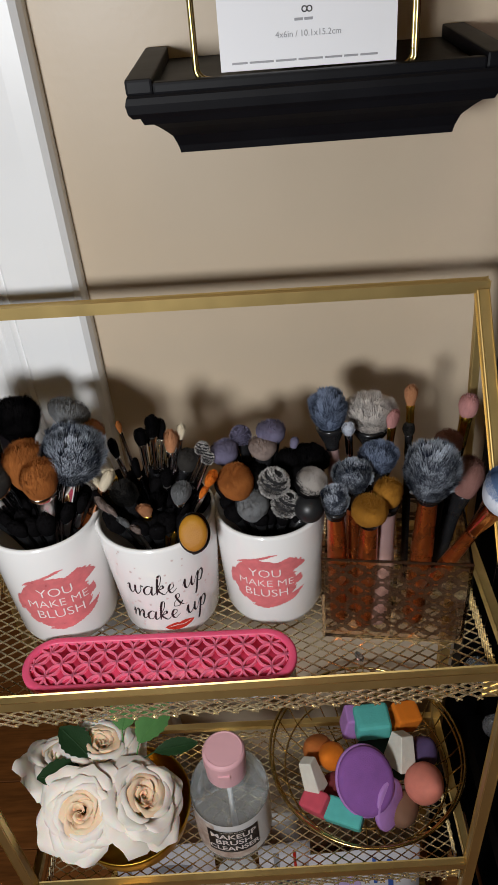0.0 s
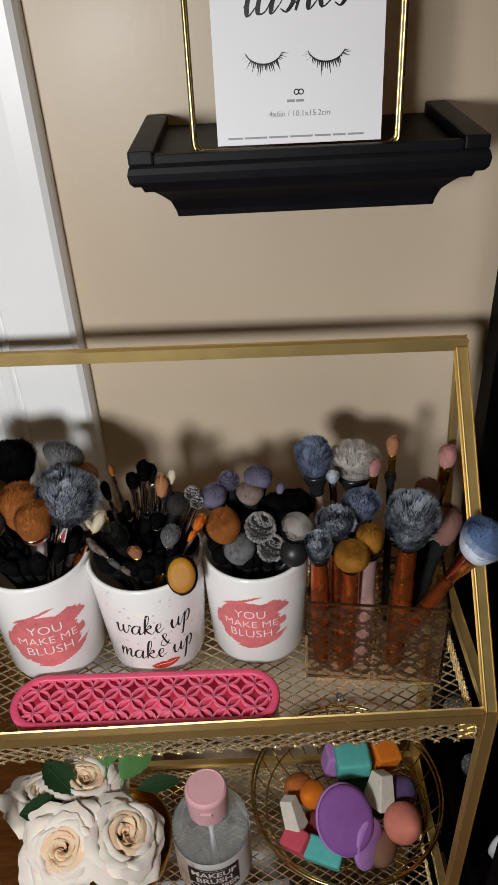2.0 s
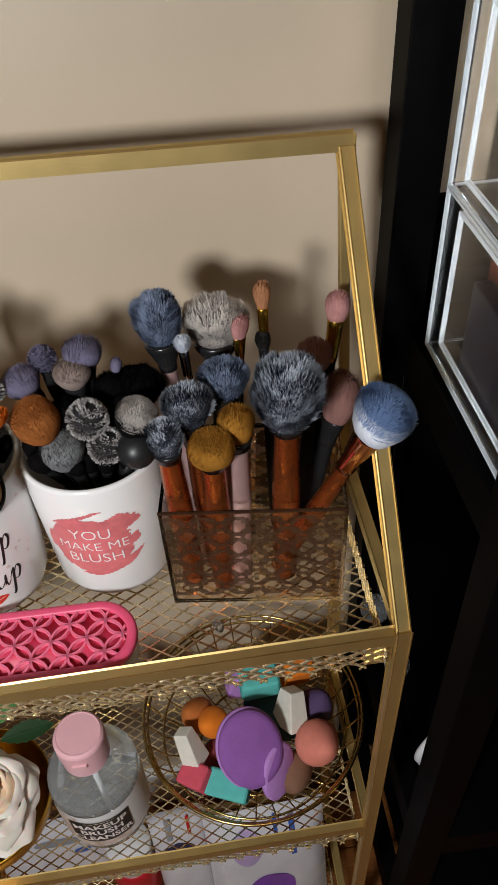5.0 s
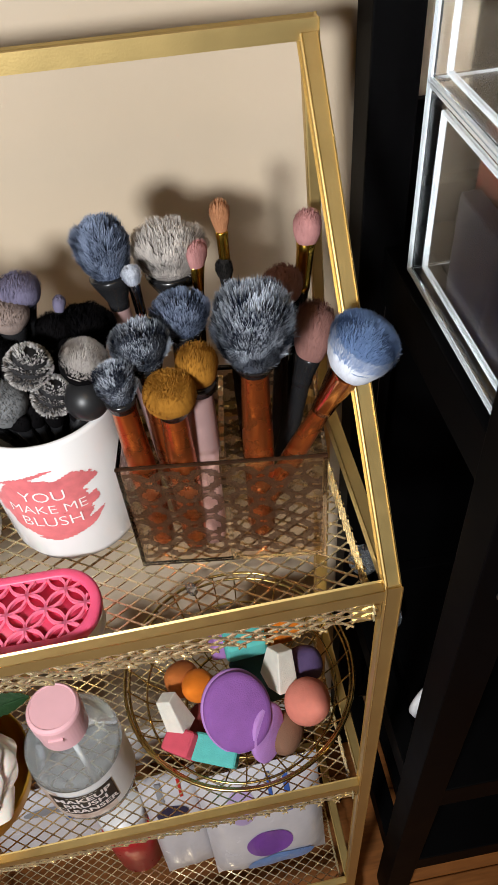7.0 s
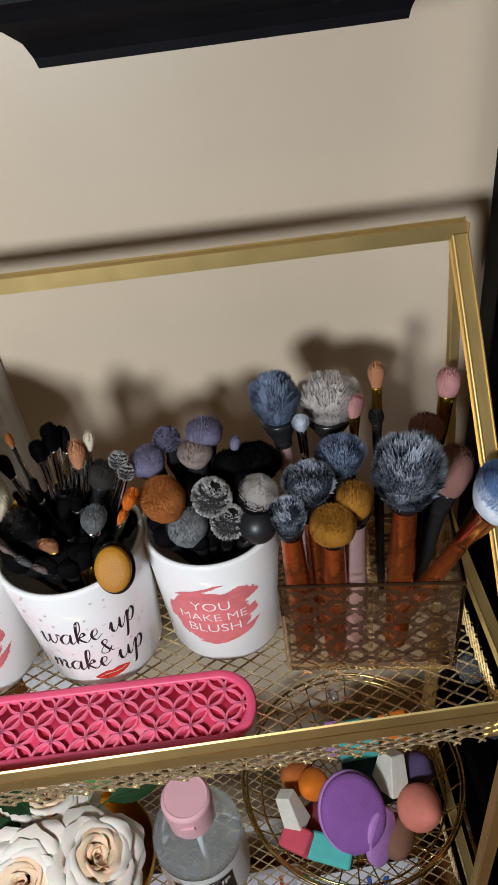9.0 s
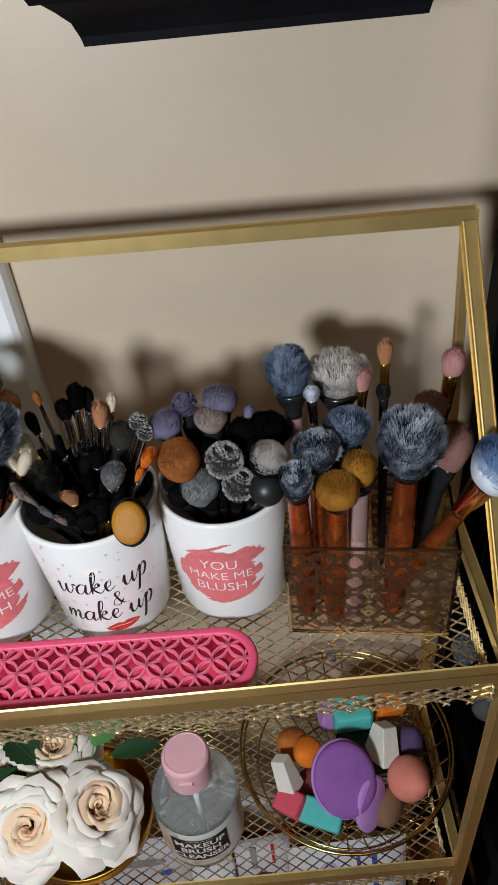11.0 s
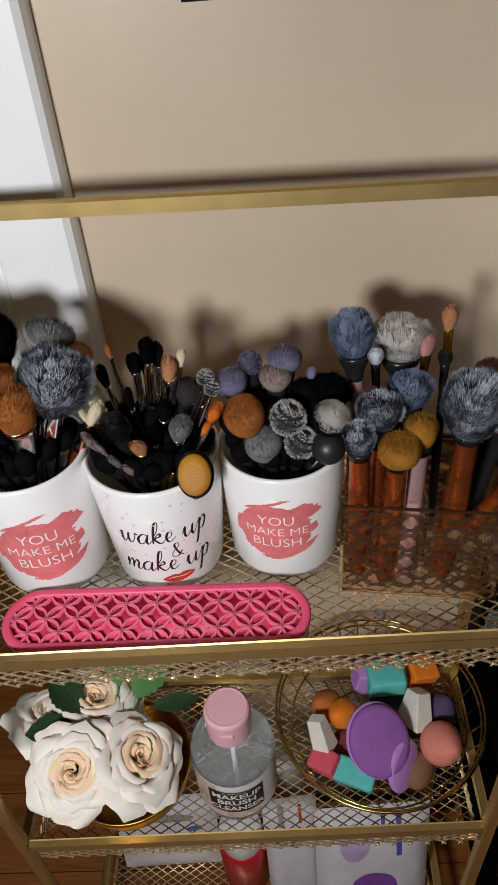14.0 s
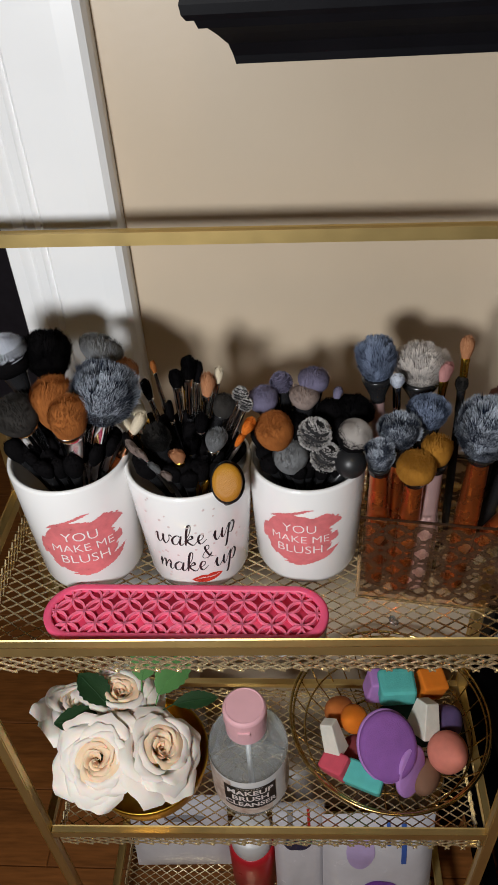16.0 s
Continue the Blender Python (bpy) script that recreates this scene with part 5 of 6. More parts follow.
# brush cleanser bottle
BX, BY = -0.0535, 0.394
bottle = thing("cleanser_bottle", "clear plastic make-up brush cleanser bottle with pink cap", "bottle", pose(BX, BY, T2))
R = 0.0405
outer = [(0, 0), (R - 0.005, 0), (R - 0.001, 0.003), (R, 0.008), (R, 0.082), (R - 0.001, 0.089), (R - 0.006, 0.098), (R - 0.018, 0.107), (0.0150, 0.112), (0.0140, 0.115), (0.0140, 0.124)]
v, f = lathe(outer, 56)
ob = pydata("bottle_body", v, f, M_PETCLEAR, bottle, "clear plastic", True)
ob.visible_shadow = False
v, f = lathe([(0, 0.0015), (R - 0.006, 0.0015), (R - 0.0025, 0.005), (R - 0.0016, 0.009), (R - 0.0016, 0.080), (R - 0.0030, 0.086), (0, 0.086)], 48)
ob = pydata("liquid", v, f, M_LIQUID, bottle, "clear liquid", True)
ob.visible_shadow = False
v, f = lathe([(0.0143, 0.113), (0.0195, 0.113), (0.0205, 0.1145), (0.0205, 0.133), (0.0215, 0.134), (0.0215, 0.147), (0.0207, 0.1492), (0.0190, 0.1510), (0.0182, 0.1510), (0.0178, 0.1506), (0, 0.1506)], 48)
cap = pydata("cap", v, f, M_CAP, bottle, "pale pink flip-top cap")
bm = bmesh.new()
box(bm, -0.006, 0.006, -0.0228, -0.0206, 0.134, 0.1385, 0.0008)
part("thumb_tab", bm, M_CAP, cap)
v, f = tube([(0, 0, 0.113), (0, 0, 0.010)], 0.0025, 10)
pydata("dip_tube", v, f, M_WHITEPL, bottle, smooth=True)


def rb(z):
    return R


def label_sheet(name, w, h, z, turn, lift, material, label=""):
    v, f = stencil(w, h, 0.003, lambda a, b: True)
    return pydata(name, wrap(v, rb, z, turn, lift), f, material, bottle, label, True)


label_sheet("paper_label", 0.150, 0.066, 0.046, 0, 0.0004, M_WHITEPL, "white printed wrap label")
label_sheet("photo_band", 0.030, 0.060, 0.046, -44, 0.0008, M_LABELPIC)
label_sheet("photo_band", 0.046, 0.012, 0.020, 5, 0.0008, M_LABELPIC)
label_sheet("black_panel", 0.054, 0.044, 0.0485, 4, 0.0011, M_BLACKINK, "black label panel")
for line, dz in (("MAKEUP", 0.0118), ("BRUSH", 0.0), ("CLEANSER", -0.0118)):
    v, f = text_mesh(line, 0.0124 if line != "CLEANSER" else 0.0112, 0.0, 0.0003)
    v, f = subdivide_x(v, f, 0.004)
    pydata("lettering", wrap([(p[0], p[1] + dz, 0) for p in v], rb, 0.0475, 4, 0.0018), f, M_WHITEINK, bottle, "bold white capitals")
v, f = stencil(0.026, 0.0012, 0.0004, lambda a, b: (a * 1000) % 5 > 1.0)
pydata("small_print", wrap(v, rb, 0.0675, 4, 0.0016), f, M_WHITEINK, bottle)

# gold wire basket
KX, KY, KR = 0.0945, 0.4380, 0.1050
basket = thing("wire_basket", "round gold wire basket full of make-up sponges", "basket", pose(KX, KY, T2))
for nm, r, z, w in (("rim_ring", KR, 0.064, 0.0016), ("rim_ring", KR - 0.003, 0.0585, 0.0013), ("middle_ring", 0.0895, 0.034, 0.0011), ("base_ring", 0.056, 0.0016, 0.0014), ("base_ring", 0.028, 0.0016, 0.0011)):
    v, f = tube(ring(0, 0, z, r, 72), w, 8, True)
    pydata(nm, v, f, M_WIRE, basket, smooth=True)
for k in range(30):
    a = 2 * math.pi * k / 30
    c, s = math.cos(a), math.sin(a)
    pts = [(r * c, r * s, z) for r, z in ((0.026, 0.0018), (0.054, 0.0020), (0.067, 0.010), (0.090, 0.034), (0.100, 0.056), (0.104, 0.063))]
    v, f = tube(pts, 0.00075, 5)
    pydata("rib_wire", v, f, M_WIRE, basket)


def sponge_block(name, label, x, y, z, rx, ry, rz, sx, sy, sz, colour, material, taper=1.0, bevel=0.004):
    th = thing(name, label, "makeup sponge", pose(x, y, z, rx, ry, rz), group="make-up sponges")
    bm = bmesh.new()
    vs = box(bm, -sx / 2, sx / 2, -sy / 2, sy / 2, -sz / 2, sz / 2)
    for v in vs:
        if v.co.z > 0:
            v.co.y *= taper
            v.co.x *= (1 + taper) / 2
    bmesh.ops.bevel(bm, geom=bm.edges[:], offset=bevel, segments=3, affect="EDGES", profile=0.6)
    part("foam", bm, material, th, smooth=False)
    return th


S_TEAL, S_PURP, S_LILAC = sponge_mat("teal_foam", (0.10, 0.47, 0.43)), sponge_mat("purple_foam", (0.26, 0.095, 0.35)), sponge_mat("lilac_foam", (0.45, 0.22, 0.56))
S_WHITE, S_PEACH, S_ORANGE = sponge_mat("white_foam", (0.70, 0.66, 0.58)), sponge_mat("coral_foam", (0.68, 0.22, 0.16)), sponge_mat("orange_foam", (0.78, 0.20, 0.010))
S_RED, S_BROWN, S_NAVY = sponge_mat("rose_red_foam", (0.62, 0.08, 0.12)), sponge_mat("brown_foam", (0.20, 0.10, 0.06)), sponge_mat("dark_purple_foam", (0.075, 0.045, 0.12))
S_DKTEAL = sponge_mat("dark_teal_foam", (0.012, 0.05, 0.05))

sponge_block("sponge_block", "teal rectangular foam block", 0.064, 0.374, 0.487, 18, 0, -22, 0.040, 0.024, 0.022, None, S_TEAL)
sponge_block("sponge_block", "teal rounded foam block on top of the heap", 0.104, 0.462, 0.512, 5, 0, 4, 0.040, 0.034, 0.026, None, S_TEAL, 0.92, 0.006)
sponge_block("sponge_wedge", "white foam wedge standing on edge", 0.131, 0.432, 0.502, -30, 25, 20, 0.022, 0.034, 0.036, None, S_WHITE, 0.5, 0.0015)
sponge_block("sponge_wedge", "white foam wedge leaning on the basket side", 0.033, 0.404, 0.510, -20, -25, -20, 0.018, 0.022, 0.036, None, S_WHITE, 0.6, 0.0015)
sponge_block("sponge_block", "rose red foam block", 0.036, 0.384, 0.492, 15, -15, -35, 0.028, 0.022, 0.022, None, S_RED)
sponge_block("sponge_block", "orange foam block at the back of the basket", 0.142, 0.474, 0.498, 10, 12, 15, 0.030, 0.026, 0.030, None, S_ORANGE)
sponge_block("sponge_block", "dark teal foam block under the heap", 0.112, 0.435, 0.478, 0, 0, 10, 0.046, 0.040, 0.030, None, S_DKTEAL)
sponge_block("sponge_block", "purple foam block behind the teal one", 0.083, 0.470, 0.500, 0, 10, 5, 0.020, 0.024, 0.034, None, S_LILAC)


def egg(name, label, x, y, z, rx, ry, rz, r, h, material):
    th = thing(name, label, "makeup sponge", pose(x, y, z, rx, ry, rz), group="make-up sponges")
    prof = []
    for k in range(17):
        a = -math.pi / 2 + math.pi * k / 16
        zz = math.sin(a)
        taper = 1 - 0.34 * max(0, zz) ** 1.1
        prof.append((max(0, r * math.cos(a) * taper), zz * h * (1.25 if zz > 0 else 0.85)))
    v, f = lathe(prof, 28)
    v = [(p[0] * (1 + 0.03 * noise.noise((p[0] * 60, p[1] * 60, p[2] * 60))), p[1] * (1 + 0.04 * noise.noise((p[1] * 50, p[0] * 50, p[2] * 50))), p[2]) for p in v]
    pydata("foam", v, f, material, th, smooth=True)


egg("beauty_sponge", "coral pink egg-shaped beauty sponge", 0.1505, 0.398, 0.494, 40, 20, 0, 0.0215, 0.0215, S_PEACH)
egg("beauty_sponge", "bright orange egg-shaped beauty sponge", 0.056, 0.425, 0.508, 30, -25, 0, 0.0150, 0.0165, S_ORANGE)
egg("beauty_sponge", "dull orange beauty sponge half buried", 0.042, 0.440, 0.497, 10, -30, 0, 0.0170, 0.0170, sponge_mat("rust_foam", (0.42, 0.12, 0.02)))
egg("beauty_sponge", "dark purple beauty sponge", 0.157, 0.440, 0.482, 0, 20, 0, 0.0180, 0.0180, S_NAVY)
egg("beauty_sponge", "brown beauty sponge low in the basket", 0.124, 0.385, 0.472, 70, 0, 0, 0.0200, 0.0190, S_BROWN)
egg("beauty_sponge", "dark red beauty sponge low in the basket", 0.060, 0.408, 0.470, 60, 10, 0, 0.0200, 0.0190, sponge_mat("wine_foam", (0.20, 0.03, 0.035)))
# two-tone oval powder puff
puff = thing("powder_puff", "oval powder puff, dark purple face with a lilac back", "makeup sponge", pose(0.0875, 0.392, 0.516, 38, 4, 12))
v, f = lathe([(0, 0.007), (0.022, 0.0068), (0.0262, 0.005), (0.0272, 0.002), (0.0272, -0.001)], 48)
pydata("face", [(p[0] * 1.08, p[1] * 1.25, p[2]) for p in v], f, S_PURP, puff, "dark purple foam", True)
v, f = lathe([(0.0272, -0.001), (0.0285, -0.002), (0.0285, -0.006), (0.026, -0.009), (0, -0.0092)], 48)
pydata("back", [(p[0] * 1.08, p[1] * 1.25, p[2]) for p in v], f, S_LILAC, puff, "lilac foam", True)
wedge = thing("powder_puff", "thin lilac puff standing on edge", "makeup sponge", pose(0.110, 0.378, 0.494, 62, 30, 30))
v, f = lathe([(0, 0.0035), (0.022, 0.0034), (0.0245, 0.0018), (0.0245, -0.0018), (0.022, -0.0034), (0, -0.0035)], 36)
pydata("foam", [(p[0] * 0.8, p[1] * 1.1, p[2]) for p in v], f, S_LILAC, wedge, smooth=True)

# ---------------------------------------------------------------- bottom tier: packets and a red-topped bottle
T3 = 0.0895


def packet(name, label, x, y, w, d, h, turn, lean, decor):
    th = thing(name, label, "packet", pose(x, y, T3, lean, 0, turn), group="packets on the bottom tray")
    nx, ny = 14, 10
    verts, faces = [], []
    for side in (1, -1):
        for j in range(ny + 1):
            for i in range(nx + 1):
                u, v = -1 + 2 * i / nx, -1 + 2 * j / ny
                b = max(0.0, (1 - u ** 4) * (1 - v ** 4)) ** 0.6
                wr = 0.0022 * noise.noise((u * 3 + turn, v * 3, side)) * b
                verts.append((u * w / 2, side * -(d / 2 * b + wr), (v + 1) * h / 2 + 0.0005))
    m = (nx + 1) * (ny + 1)
    for s in range(2):
        for j in range(ny):
            for i in range(nx):
                q = s * m + j * (nx + 1) + i
                fc = (q, q + 1, q + nx + 2, q + nx + 1)
                faces.append(fc if s == 0 else fc[::-1])
    pydata("film", verts, faces, M_PACK, th, smooth=True)

    def front(u, v):
        b = max(0.0, (1 - u ** 4) * (1 - v ** 4)) ** 0.6
        return (u * w / 2, -(d / 2 * b + 0.0022 * noise.noise((u * 3 + turn, v * 3, 1)) * b) - 0.0012, (v + 1) * h / 2)
    for nm, cu, cv, ru, rv, material, rect in decor:
        vs, fs = [], []
        k = 12
        for j in range(k + 1):
            for i in range(k + 1):
                a, b2 = -1 + 2 * i / k, -1 + 2 * j / k
                if not rect:
                    a, b2 = a * math.sqrt(1 - b2 * b2 / 2), b2 * math.sqrt(1 - a * a / 2)
                vs.append(front(max(-0.97, min(0.97, cu + a * ru)), max(-0.97, min(0.97, cv + b2 * rv))))
        for j in range(k):
            for i in range(k):
                q = j * (k + 1) + i
                fs.append((q, q + 1, q + k + 2, q + k + 1))
        pydata(nm, vs, fs, material, th)
    return th


packet("wipes_packet", "white and lilac plastic wipes packet standing upright", 0.098, 0.380, 0.140, 0.040, 0.205, 3, -13,
       [("purple_swoosh", 0.0, -0.25, 0.40, 0.26, M_PURPLEINK, False), ("blue_swoosh", 0.15, -0.72, 0.60, 0.20, M_SKYINK, False), ("lilac_swoosh", -0.35, 0.55, 0.25, 0.3, M_LILACINK, False),
        ("print_bar", 0.42, 0.62, 0.045, 0.30, M_BLUEINK, True), ("print_bar", 0.15, 0.80, 0.03, 0.15, M_BLUEINK, True)])
packet("sachet", "crumpled white plastic sachet with dark emblem", 0.000, 0.392, 0.066, 0.030, 0.215, 6, -11,
       [("emblem", -0.1, 0.45, 0.55, 0.14, mat("navy_print", (0.03, 0.03, 0.07), 0.4, vary=0.2), False), ("print_bar", -0.35, 0.80, 0.10, 0.14, M_GREYINK, True), ("print_bar", 0.35, 0.82, 0.05, 0.12, M_REDINK, True)])
packet("lash_packet", "white flat card packet with a grey curved print", -0.168, 0.435, 0.135, 0.018, 0.150, 2, -12,
       [("curved_print", 0.15, 0.55, 0.42, 0.09, M_GREYINK, False), ("small_print", 0.55, 0.25, 0.15, 0.07, M_BLUEINK, False), ("print_bar", -0.72, 0.50, 0.05, 0.16, M_GREYINK, True)])
rbot = thing("red_bottle", "red plastic bottle with a white cap", "bottle", pose(-0.066, 0.425, T3))
v, f = lathe([(0, 0), (0.028, 0), (0.031, 0.004), (0.031, 0.105), (0.029, 0.112), (0.026, 0.115), (0, 0.115)], 40)
pydata("bottle_body", v, f, M_REDPL, rbot, smooth=True)
v, f = lathe([(0.0265, 0.1152), (0.0270, 0.117), (0.0268, 0.150), (0.0250, 0.153), (0, 0.1535)], 40)
pydata("cap", v, f, M_WHITEPL, rbot, "white plastic cap", True)

# ---------------------------------------------------------------- black shelving unit with clear organisers
EX0, EX1, EF, EB = 0.2325, 0.92, 0.326, 0.566
etagere = thing("shelving_unit", "black lacquered wooden open shelving unit against the wall", "shelving unit", pose(0.57, 0.45, 0))


def epart(name, x0, x1, y0, y1, z0, z1, label="", bev=0.0012):
    bm = bmesh.new()
    box(bm, x0, x1, y0, y1, z0, z1, bev)
    ob = part(name, bm, M_ETAG, etagere, label)
    ob.location = -etagere.location
    return ob


for y0, y1, x in ((EF, EF + 0.030, EX0), (EB - 0.030, EB, EX0 - 0.013), (EF, EF + 0.030, EX1 - 0.03), (EB - 0.030, EB, EX1 - 0.03)):
    epart("post", x, x + 0.030, y0, y1, 0.0, 1.85)
for z in (0.160, 0.400, 0.8605, 1.310, 1.72):
    epart("shelf_board", EX0 + 0.031, EX1 - 0.031, EF + 0.004, EB - 0.002, z - 0.018, z)
    epart("side_rail", EX0 + 0.003, EX0 + 0.023, EF + 0.0305, EB - 0.0305, z - 0.040, z - 0.002)
    epart("front_apron", EX0 + 0.0305, EX1 - 0.0305, EF + 0.006, EF + 0.022, z - 0.052, z - 0.0185)
    epart("back_ledge", EX0 + 0.031, EX1 - 0.031, EB - 0.016, EB - 0.003, z + 0.001, z + 0.03)
# black sheets added to stand for the shaded wall behind the open shelves
epart("back_panel", EX0 + 0.026, EX1 - 0.031, EB - 0.0025, EB + 0.004, 0.02, 0.940)
epart("back_panel", EX0 + 0.062, EX1 - 0.031, EB - 0.0025, EB + 0.004, 0.942, 1.840)
for z in (0.757,):
    v, f = lathe([(0, 0), (0.0055, 0), (0.0062, 0.001), (0.0055, 0.0022), (0.0032, 0.0022), (0.0028, 0.0008), (0, 0.0008)], 20)
    m = pose(EX0 + 0.019, EF - 0.0003, z, 90, 0, 0)
    ob = pydata("screw", [tuple(m @ Vector(p)) for p in v], f, mat("dull_steel", (0.35, 0.35, 0.36), 0.35, metal=1.0), etagere, "steel screw head", True)
    ob.location = -etagere.location


def organiser(name, label, x0, x1, y0, y1, z0, z1, lid, items):
    th = thing(name, label, "organizer", pose((x0 + x1) / 2, (y0 + y1) / 2, z0), group="stacked clear organisers")
    hw, hd, h, w = (x1 - x0) / 2, (y1 - y0) / 2, z1 - z0, 0.0026
    panels = [("side_panel", -hw, -hw + w, -hd, hd, 0.003, h), ("side_panel", hw - w, hw, -hd, hd, 0.003, h), ("back_panel", -hw + w + 0.0002, hw - w - 0.0002, hd - w, hd, 0.003, h),
              ("front_panel", -hw + w + 0.0002, hw - w - 0.0002, -hd, -hd + w, 0.003, h), ("bottom_panel", -hw, hw, -hd, hd, 0, 0.0028)]
    if lid:
        panels.append(("top_panel", -hw, hw, -hd, hd, h + 0.0002, h + 0.003))
    else:
        panels.append(("divider", -hw + w + 0.0002, hw - w - 0.0002, -0.0012, 0.0012, 0.003, h - 0.004))
    for nm, a, b, c, d, e, g in panels:
        bm = bmesh.new()
        box(bm, a, b, c, d, e, g)
        part(nm, bm, M_ACR, th, "clear acrylic sheet").visible_shadow = False
    # bright polished edges
    e = 0.0021
    tops = (h,) if not lid else (h + 0.003,)
    for z in (0.0014, *tops):
        for a, b in (((-hw, -hd, z), (-hw, hd, z)), ((hw, -hd, z), (hw, hd, z)), ((-hw, -hd, z), (hw, -hd, z)), ((-hw, hd, z), (hw, hd, z))):
            bm = bmesh.new()
            bar(bm, a, b, e * 1.1, e * 1.1, 0.0004)
            part("polished_edge", bm, M_ACRE, th)
    for x in (-hw, hw):
        for y in (-hd, hd):
            bm = bmesh.new()
            bar(bm, (x, y, 0.0), (x, y, h + (0.003 if lid else 0)), e * 1.1, e * 1.1, 0.0004)
            part("polished_edge", bm, M_ACRE, th)
    if lid:
        # the drawer inside, with its own bright rim
        for a, b in (((-hw + 0.008, -hd + 0.006, h - 0.010), (-hw + 0.008, hd - 0.008, h - 0.010)), ((-hw + 0.008, hd - 0.008, 0.006), (-hw + 0.008, hd - 0.008, h - 0.010)),
                     ((-hw + 0.008, -hd + 0.006, 0.0062), (-hw + 0.008, hd - 0.008, 0.0062)), ((-hw + 0.008, -hd + 0.006, 0.006), (-hw + 0.008, -hd + 0.006, h - 0.010))):
            bm = bmesh.new()
            bar(bm, a, b, e, e, 0.0004)
            part("drawer_edge", bm, M_ACRE, th)
    return th


organiser("acrylic_organizer", "clear acrylic drawer unit with polished edges, make-up palettes inside", 0.2420, 0.505, 0.358, 0.5020, 0.8610, 0.9720, True, ())
organiser("acrylic_organizer", "clear acrylic drawer unit stacked on another", 0.2420, 0.505, 0.358, 0.5020, 0.9755, 1.0830, True, ())
organiser("acrylic_organizer", "open clear acrylic bin with a divider on top of the stack", 0.2410, 0.505, 0.358, 0.5030, 1.0865, 1.1690, False, ())


def carton(name, label, x0, x1, y0, y1, z0, z1, material, turn=0, lean=0, bars_on=None):
    th = thing(name, label, "box", pose((x0 + x1) / 2, (y0 + y1) / 2, z0, lean, 0, turn))
    bm = bmesh.new()
    box(bm, -(x1 - x0) / 2, (x1 - x0) / 2, -(y1 - y0) / 2, (y1 - y0) / 2, 0, z1 - z0, 0.0012)
    part("carton", bm, material, th)
    if bars_on:
        for k in range(5):
            bm = bmesh.new()
            hx = (x1 - x0) / 2 + 0.0006
            box(bm, -hx, -hx + 0.0003, -0.010, 0.006 - 0.003 * (k % 2), (z1 - z0) * (0.45 + 0.08 * k), (z1 - z0) * (0.48 + 0.08 * k))
            part("print_bar", bm, bars_on, th)


M_RUST = mat("rust_red_card", (0.10, 0.022, 0.012), 0.45, vary=0.12)
M_PINKCARD = mat("rose_pink_card", (0.38, 0.040, 0.070), 0.4, vary=0.08)
M_NIGHT = mat("dark_palette_plastic", (0.006, 0.006, 0.012), 0.3, vary=0.2)
M_DUSK = mat("grey_card", (0.13, 0.11, 0.115), 0.5, vary=0.2)
carton("makeup_palette", "rust red make-up palette standing inside the drawer", 0.2700, 0.2800, 0.390, 0.486, 0.8645, 0.9560, M_RUST)
carton("makeup_palette", "dark violet make-up palette inside the drawer", 0.2535, 0.2650, 0.372, 0.468, 0.8645, 0.9300, M_NIGHT)
carton("makeup_palette", "dark grey palette lying in the drawer", 0.2860, 0.420, 0.360, 0.485, 0.8645, 0.8845, M_DUSK)
carton("makeup_carton", "grey card carton inside the upper drawer", 0.2750, 0.315, 0.370, 0.450, 0.9790, 1.0450, M_DUSK)
carton("makeup_carton", "pale card sleeve inside the upper drawer", 0.2540, 0.2570, 0.382, 0.430, 0.9790, 1.0110, mat("pale_card", (0.45, 0.45, 0.42), 0.5, vary=0.1))
carton("makeup_carton", "tall rose pink carton standing in the bin", 0.2560, 0.2800, 0.4420, 0.4780, 1.0900, 1.2350, M_PINKCARD)
carton("makeup_carton", "tall grey-brown carton with dark print in the bin", 0.2530, 0.2900, 0.350, 0.4080, 1.0900, 1.2250, M_DUSK, bars_on=M_BLACKINK)

# small things on the lower shelves
M_FROST = mat("frosted_clear_plastic", (0.80, 0.84, 0.88), 0.06, vary=0.05, trans=0.92)
th = thing("perfume_stopper_bottle", "faceted clear glass bottle standing on the lowest shelf", "bottle", pose(0.325, 0.405, 0.1605, 0, 0, 25))
v, f = lathe([(0, 0), (0.016, 0), (0.018, 0.004), (0.015, 0.034), (0.007, 0.048), (0.006, 0.060), (0.008, 0.062), (0.008, 0.072), (0, 0.074)], 8)
pydata("glass_body", v, f, M_FROST, th)
th = thing("jar_lid", "white round jar lid standing on edge on the lower shelf", "lid", pose(0.272, 0.410, 0.4005, 0, 0, 0))
v, f = lathe([(0, -0.004), (0.021, -0.004), (0.0225, -0.002), (0.0225, 0.004), (0, 0.004)], 36)
m = pose(0, 0, 0.0227, 90, 0, 30)
pydata("lid", [tuple(m @ Vector(p)) for p in v], f, M_WHITEPL, th, smooth=True)


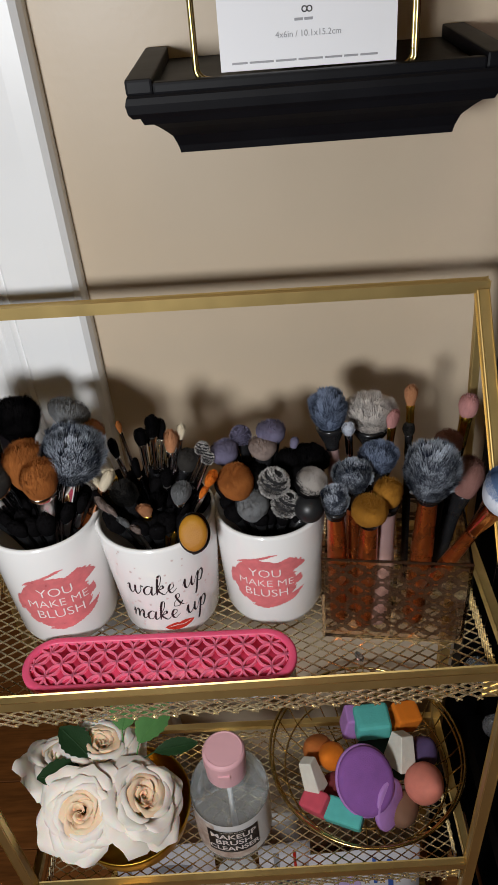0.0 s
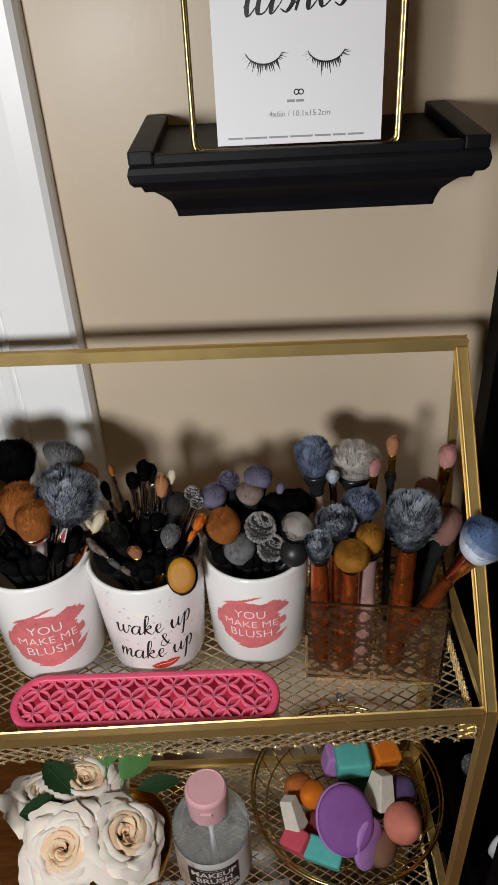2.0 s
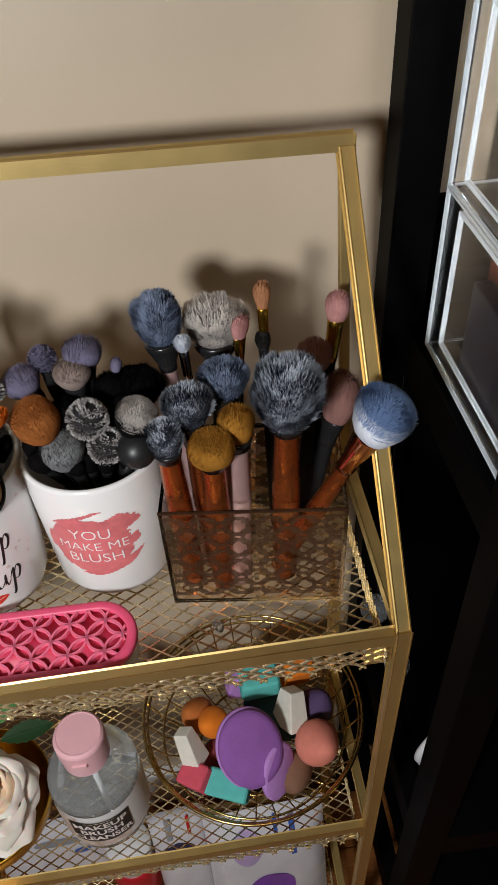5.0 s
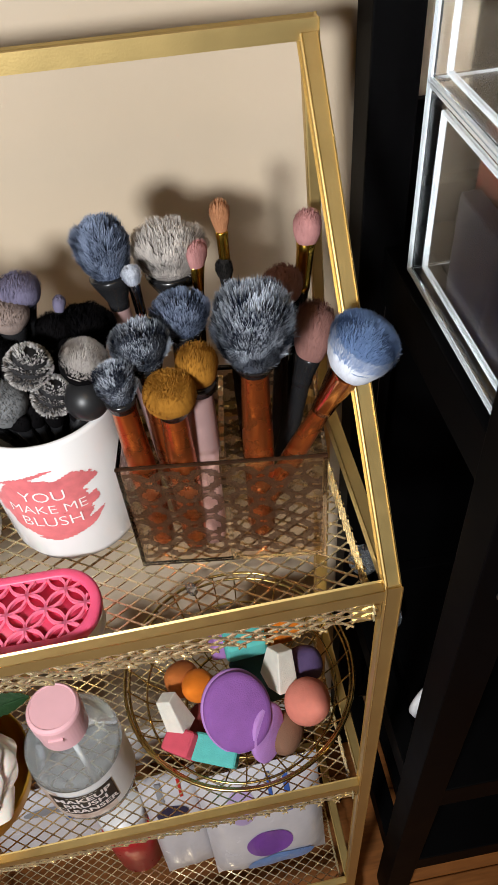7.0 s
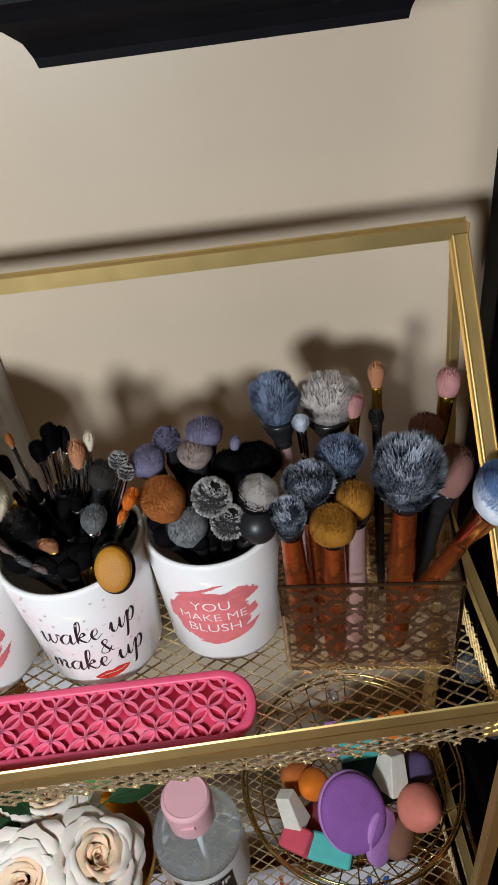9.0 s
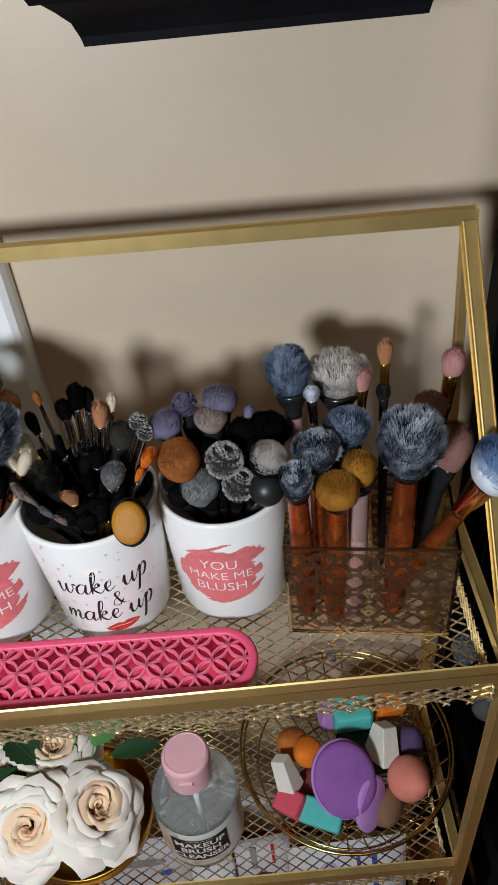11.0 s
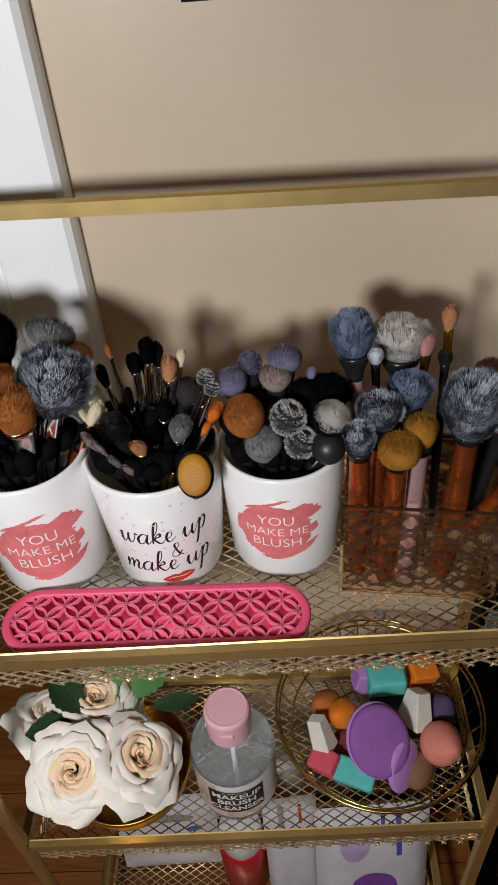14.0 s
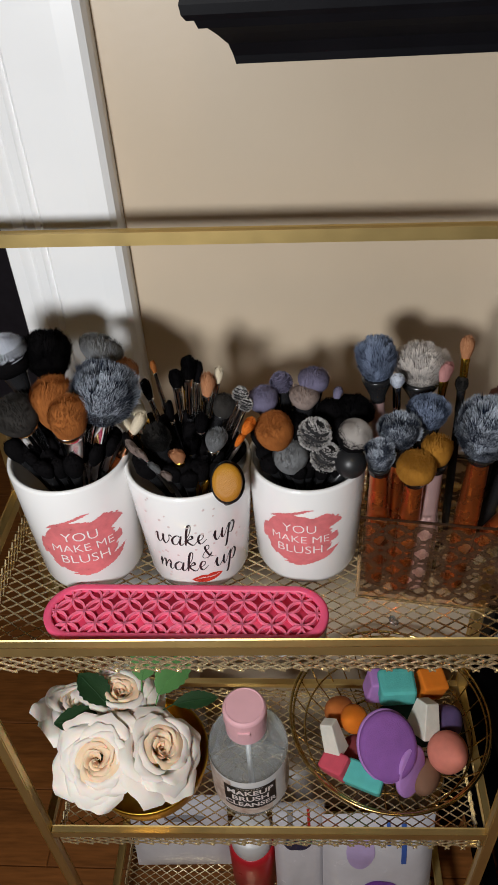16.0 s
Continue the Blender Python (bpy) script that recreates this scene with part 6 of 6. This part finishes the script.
def glass_ball(label, x, y, z, r, top=None):
    """Faceted clear ball; with a thread where it hangs."""
    th = thing("glass_ornament", label, "ornament", pose(x, y, z))
    v, f = lathe([(max(0.0, r * math.cos(-math.pi / 2 + math.pi * k / 8)), r + r * math.sin(-math.pi / 2 + math.pi * k / 8)) for k in range(9)], 14)
    pydata("ball", v, f, M_FROST, th)
    if top:
        v, f = tube([(0, 0, 2 * r - 0.0005), (0, 0, top - z)], 0.0004, 5)
        pydata("thread", v, f, M_BLKH, th)


glass_ball("clear faceted glass ball hanging on a dark thread", 0.2345, 0.5200, 0.4990, 0.0155, 0.8210)
glass_ball("clear faceted glass ball lying on the lower shelf", 0.2640, 0.5080, 0.4002, 0.0150)
# a small clear gem lying on the mesh of the top tray
th = thing("loose_gem", "tiny clear rhinestone lying on the gold mesh tray", "gem", pose(0.074, 0.372, TRAY_Z + 0.0002, 0, 0, 20))
v, f = lathe([(0, 0), (0.0022, 0.0004), (0.0034, 0.0018), (0.0022, 0.0034), (0, 0.0036)], 8)
pydata("stone", [(p[0], p[1] * 1.7, p[2]) for p in v], f, M_FROST, th)

# ---------------------------------------------------------------- floor boards
floor = tagged(new("floor"), "warm orange-brown stained wooden board floor", "floor", kind="structure")
bm = bmesh.new()
box(bm, -2.6, 2.5, -3.5, 1.72, -0.06, -0.004)
part("subfloor", bm, M_FLOOR, floor)
PLANK = {}
y = -3.5
row = 0
while y < 1.72 - 0.01:
    wd = min(0.12, 1.72 - y)
    x = -2.6
    first = (0.5, 0.9, 0.3, 0.7)[row % 4]
    while x < 2.5 - 0.001:
        ln = min(first if x < -2.59 else 1.3, 2.5 - x)
        key = (round(ln, 3), round(wd, 3))
        if key not in PLANK:
            b = bmesh.new()
            box(b, 0.0006, ln - 0.0006, 0.0006, wd - 0.0006, -0.012, 0.0, 0.0012, 1)
            me = bpy.data.meshes.new("plank")
            b.to_mesh(me)
            b.free()
            me.materials.append(M_FLOOR)
            PLANK[key] = me
        ob = new("plank", PLANK[key])
        ob.parent = floor
        ob.location = (x, y, 0)
        x += ln
    y += wd
    row += 1
bm = bmesh.new()
box(bm, -0.1345, 2.5, WALL_Y - 0.014, WALL_Y, 0.001, 0.095, 0.002)
tagged(part("baseboard", bm, M_TRIM), "white painted baseboard along the wall", "baseboard", kind="structure")
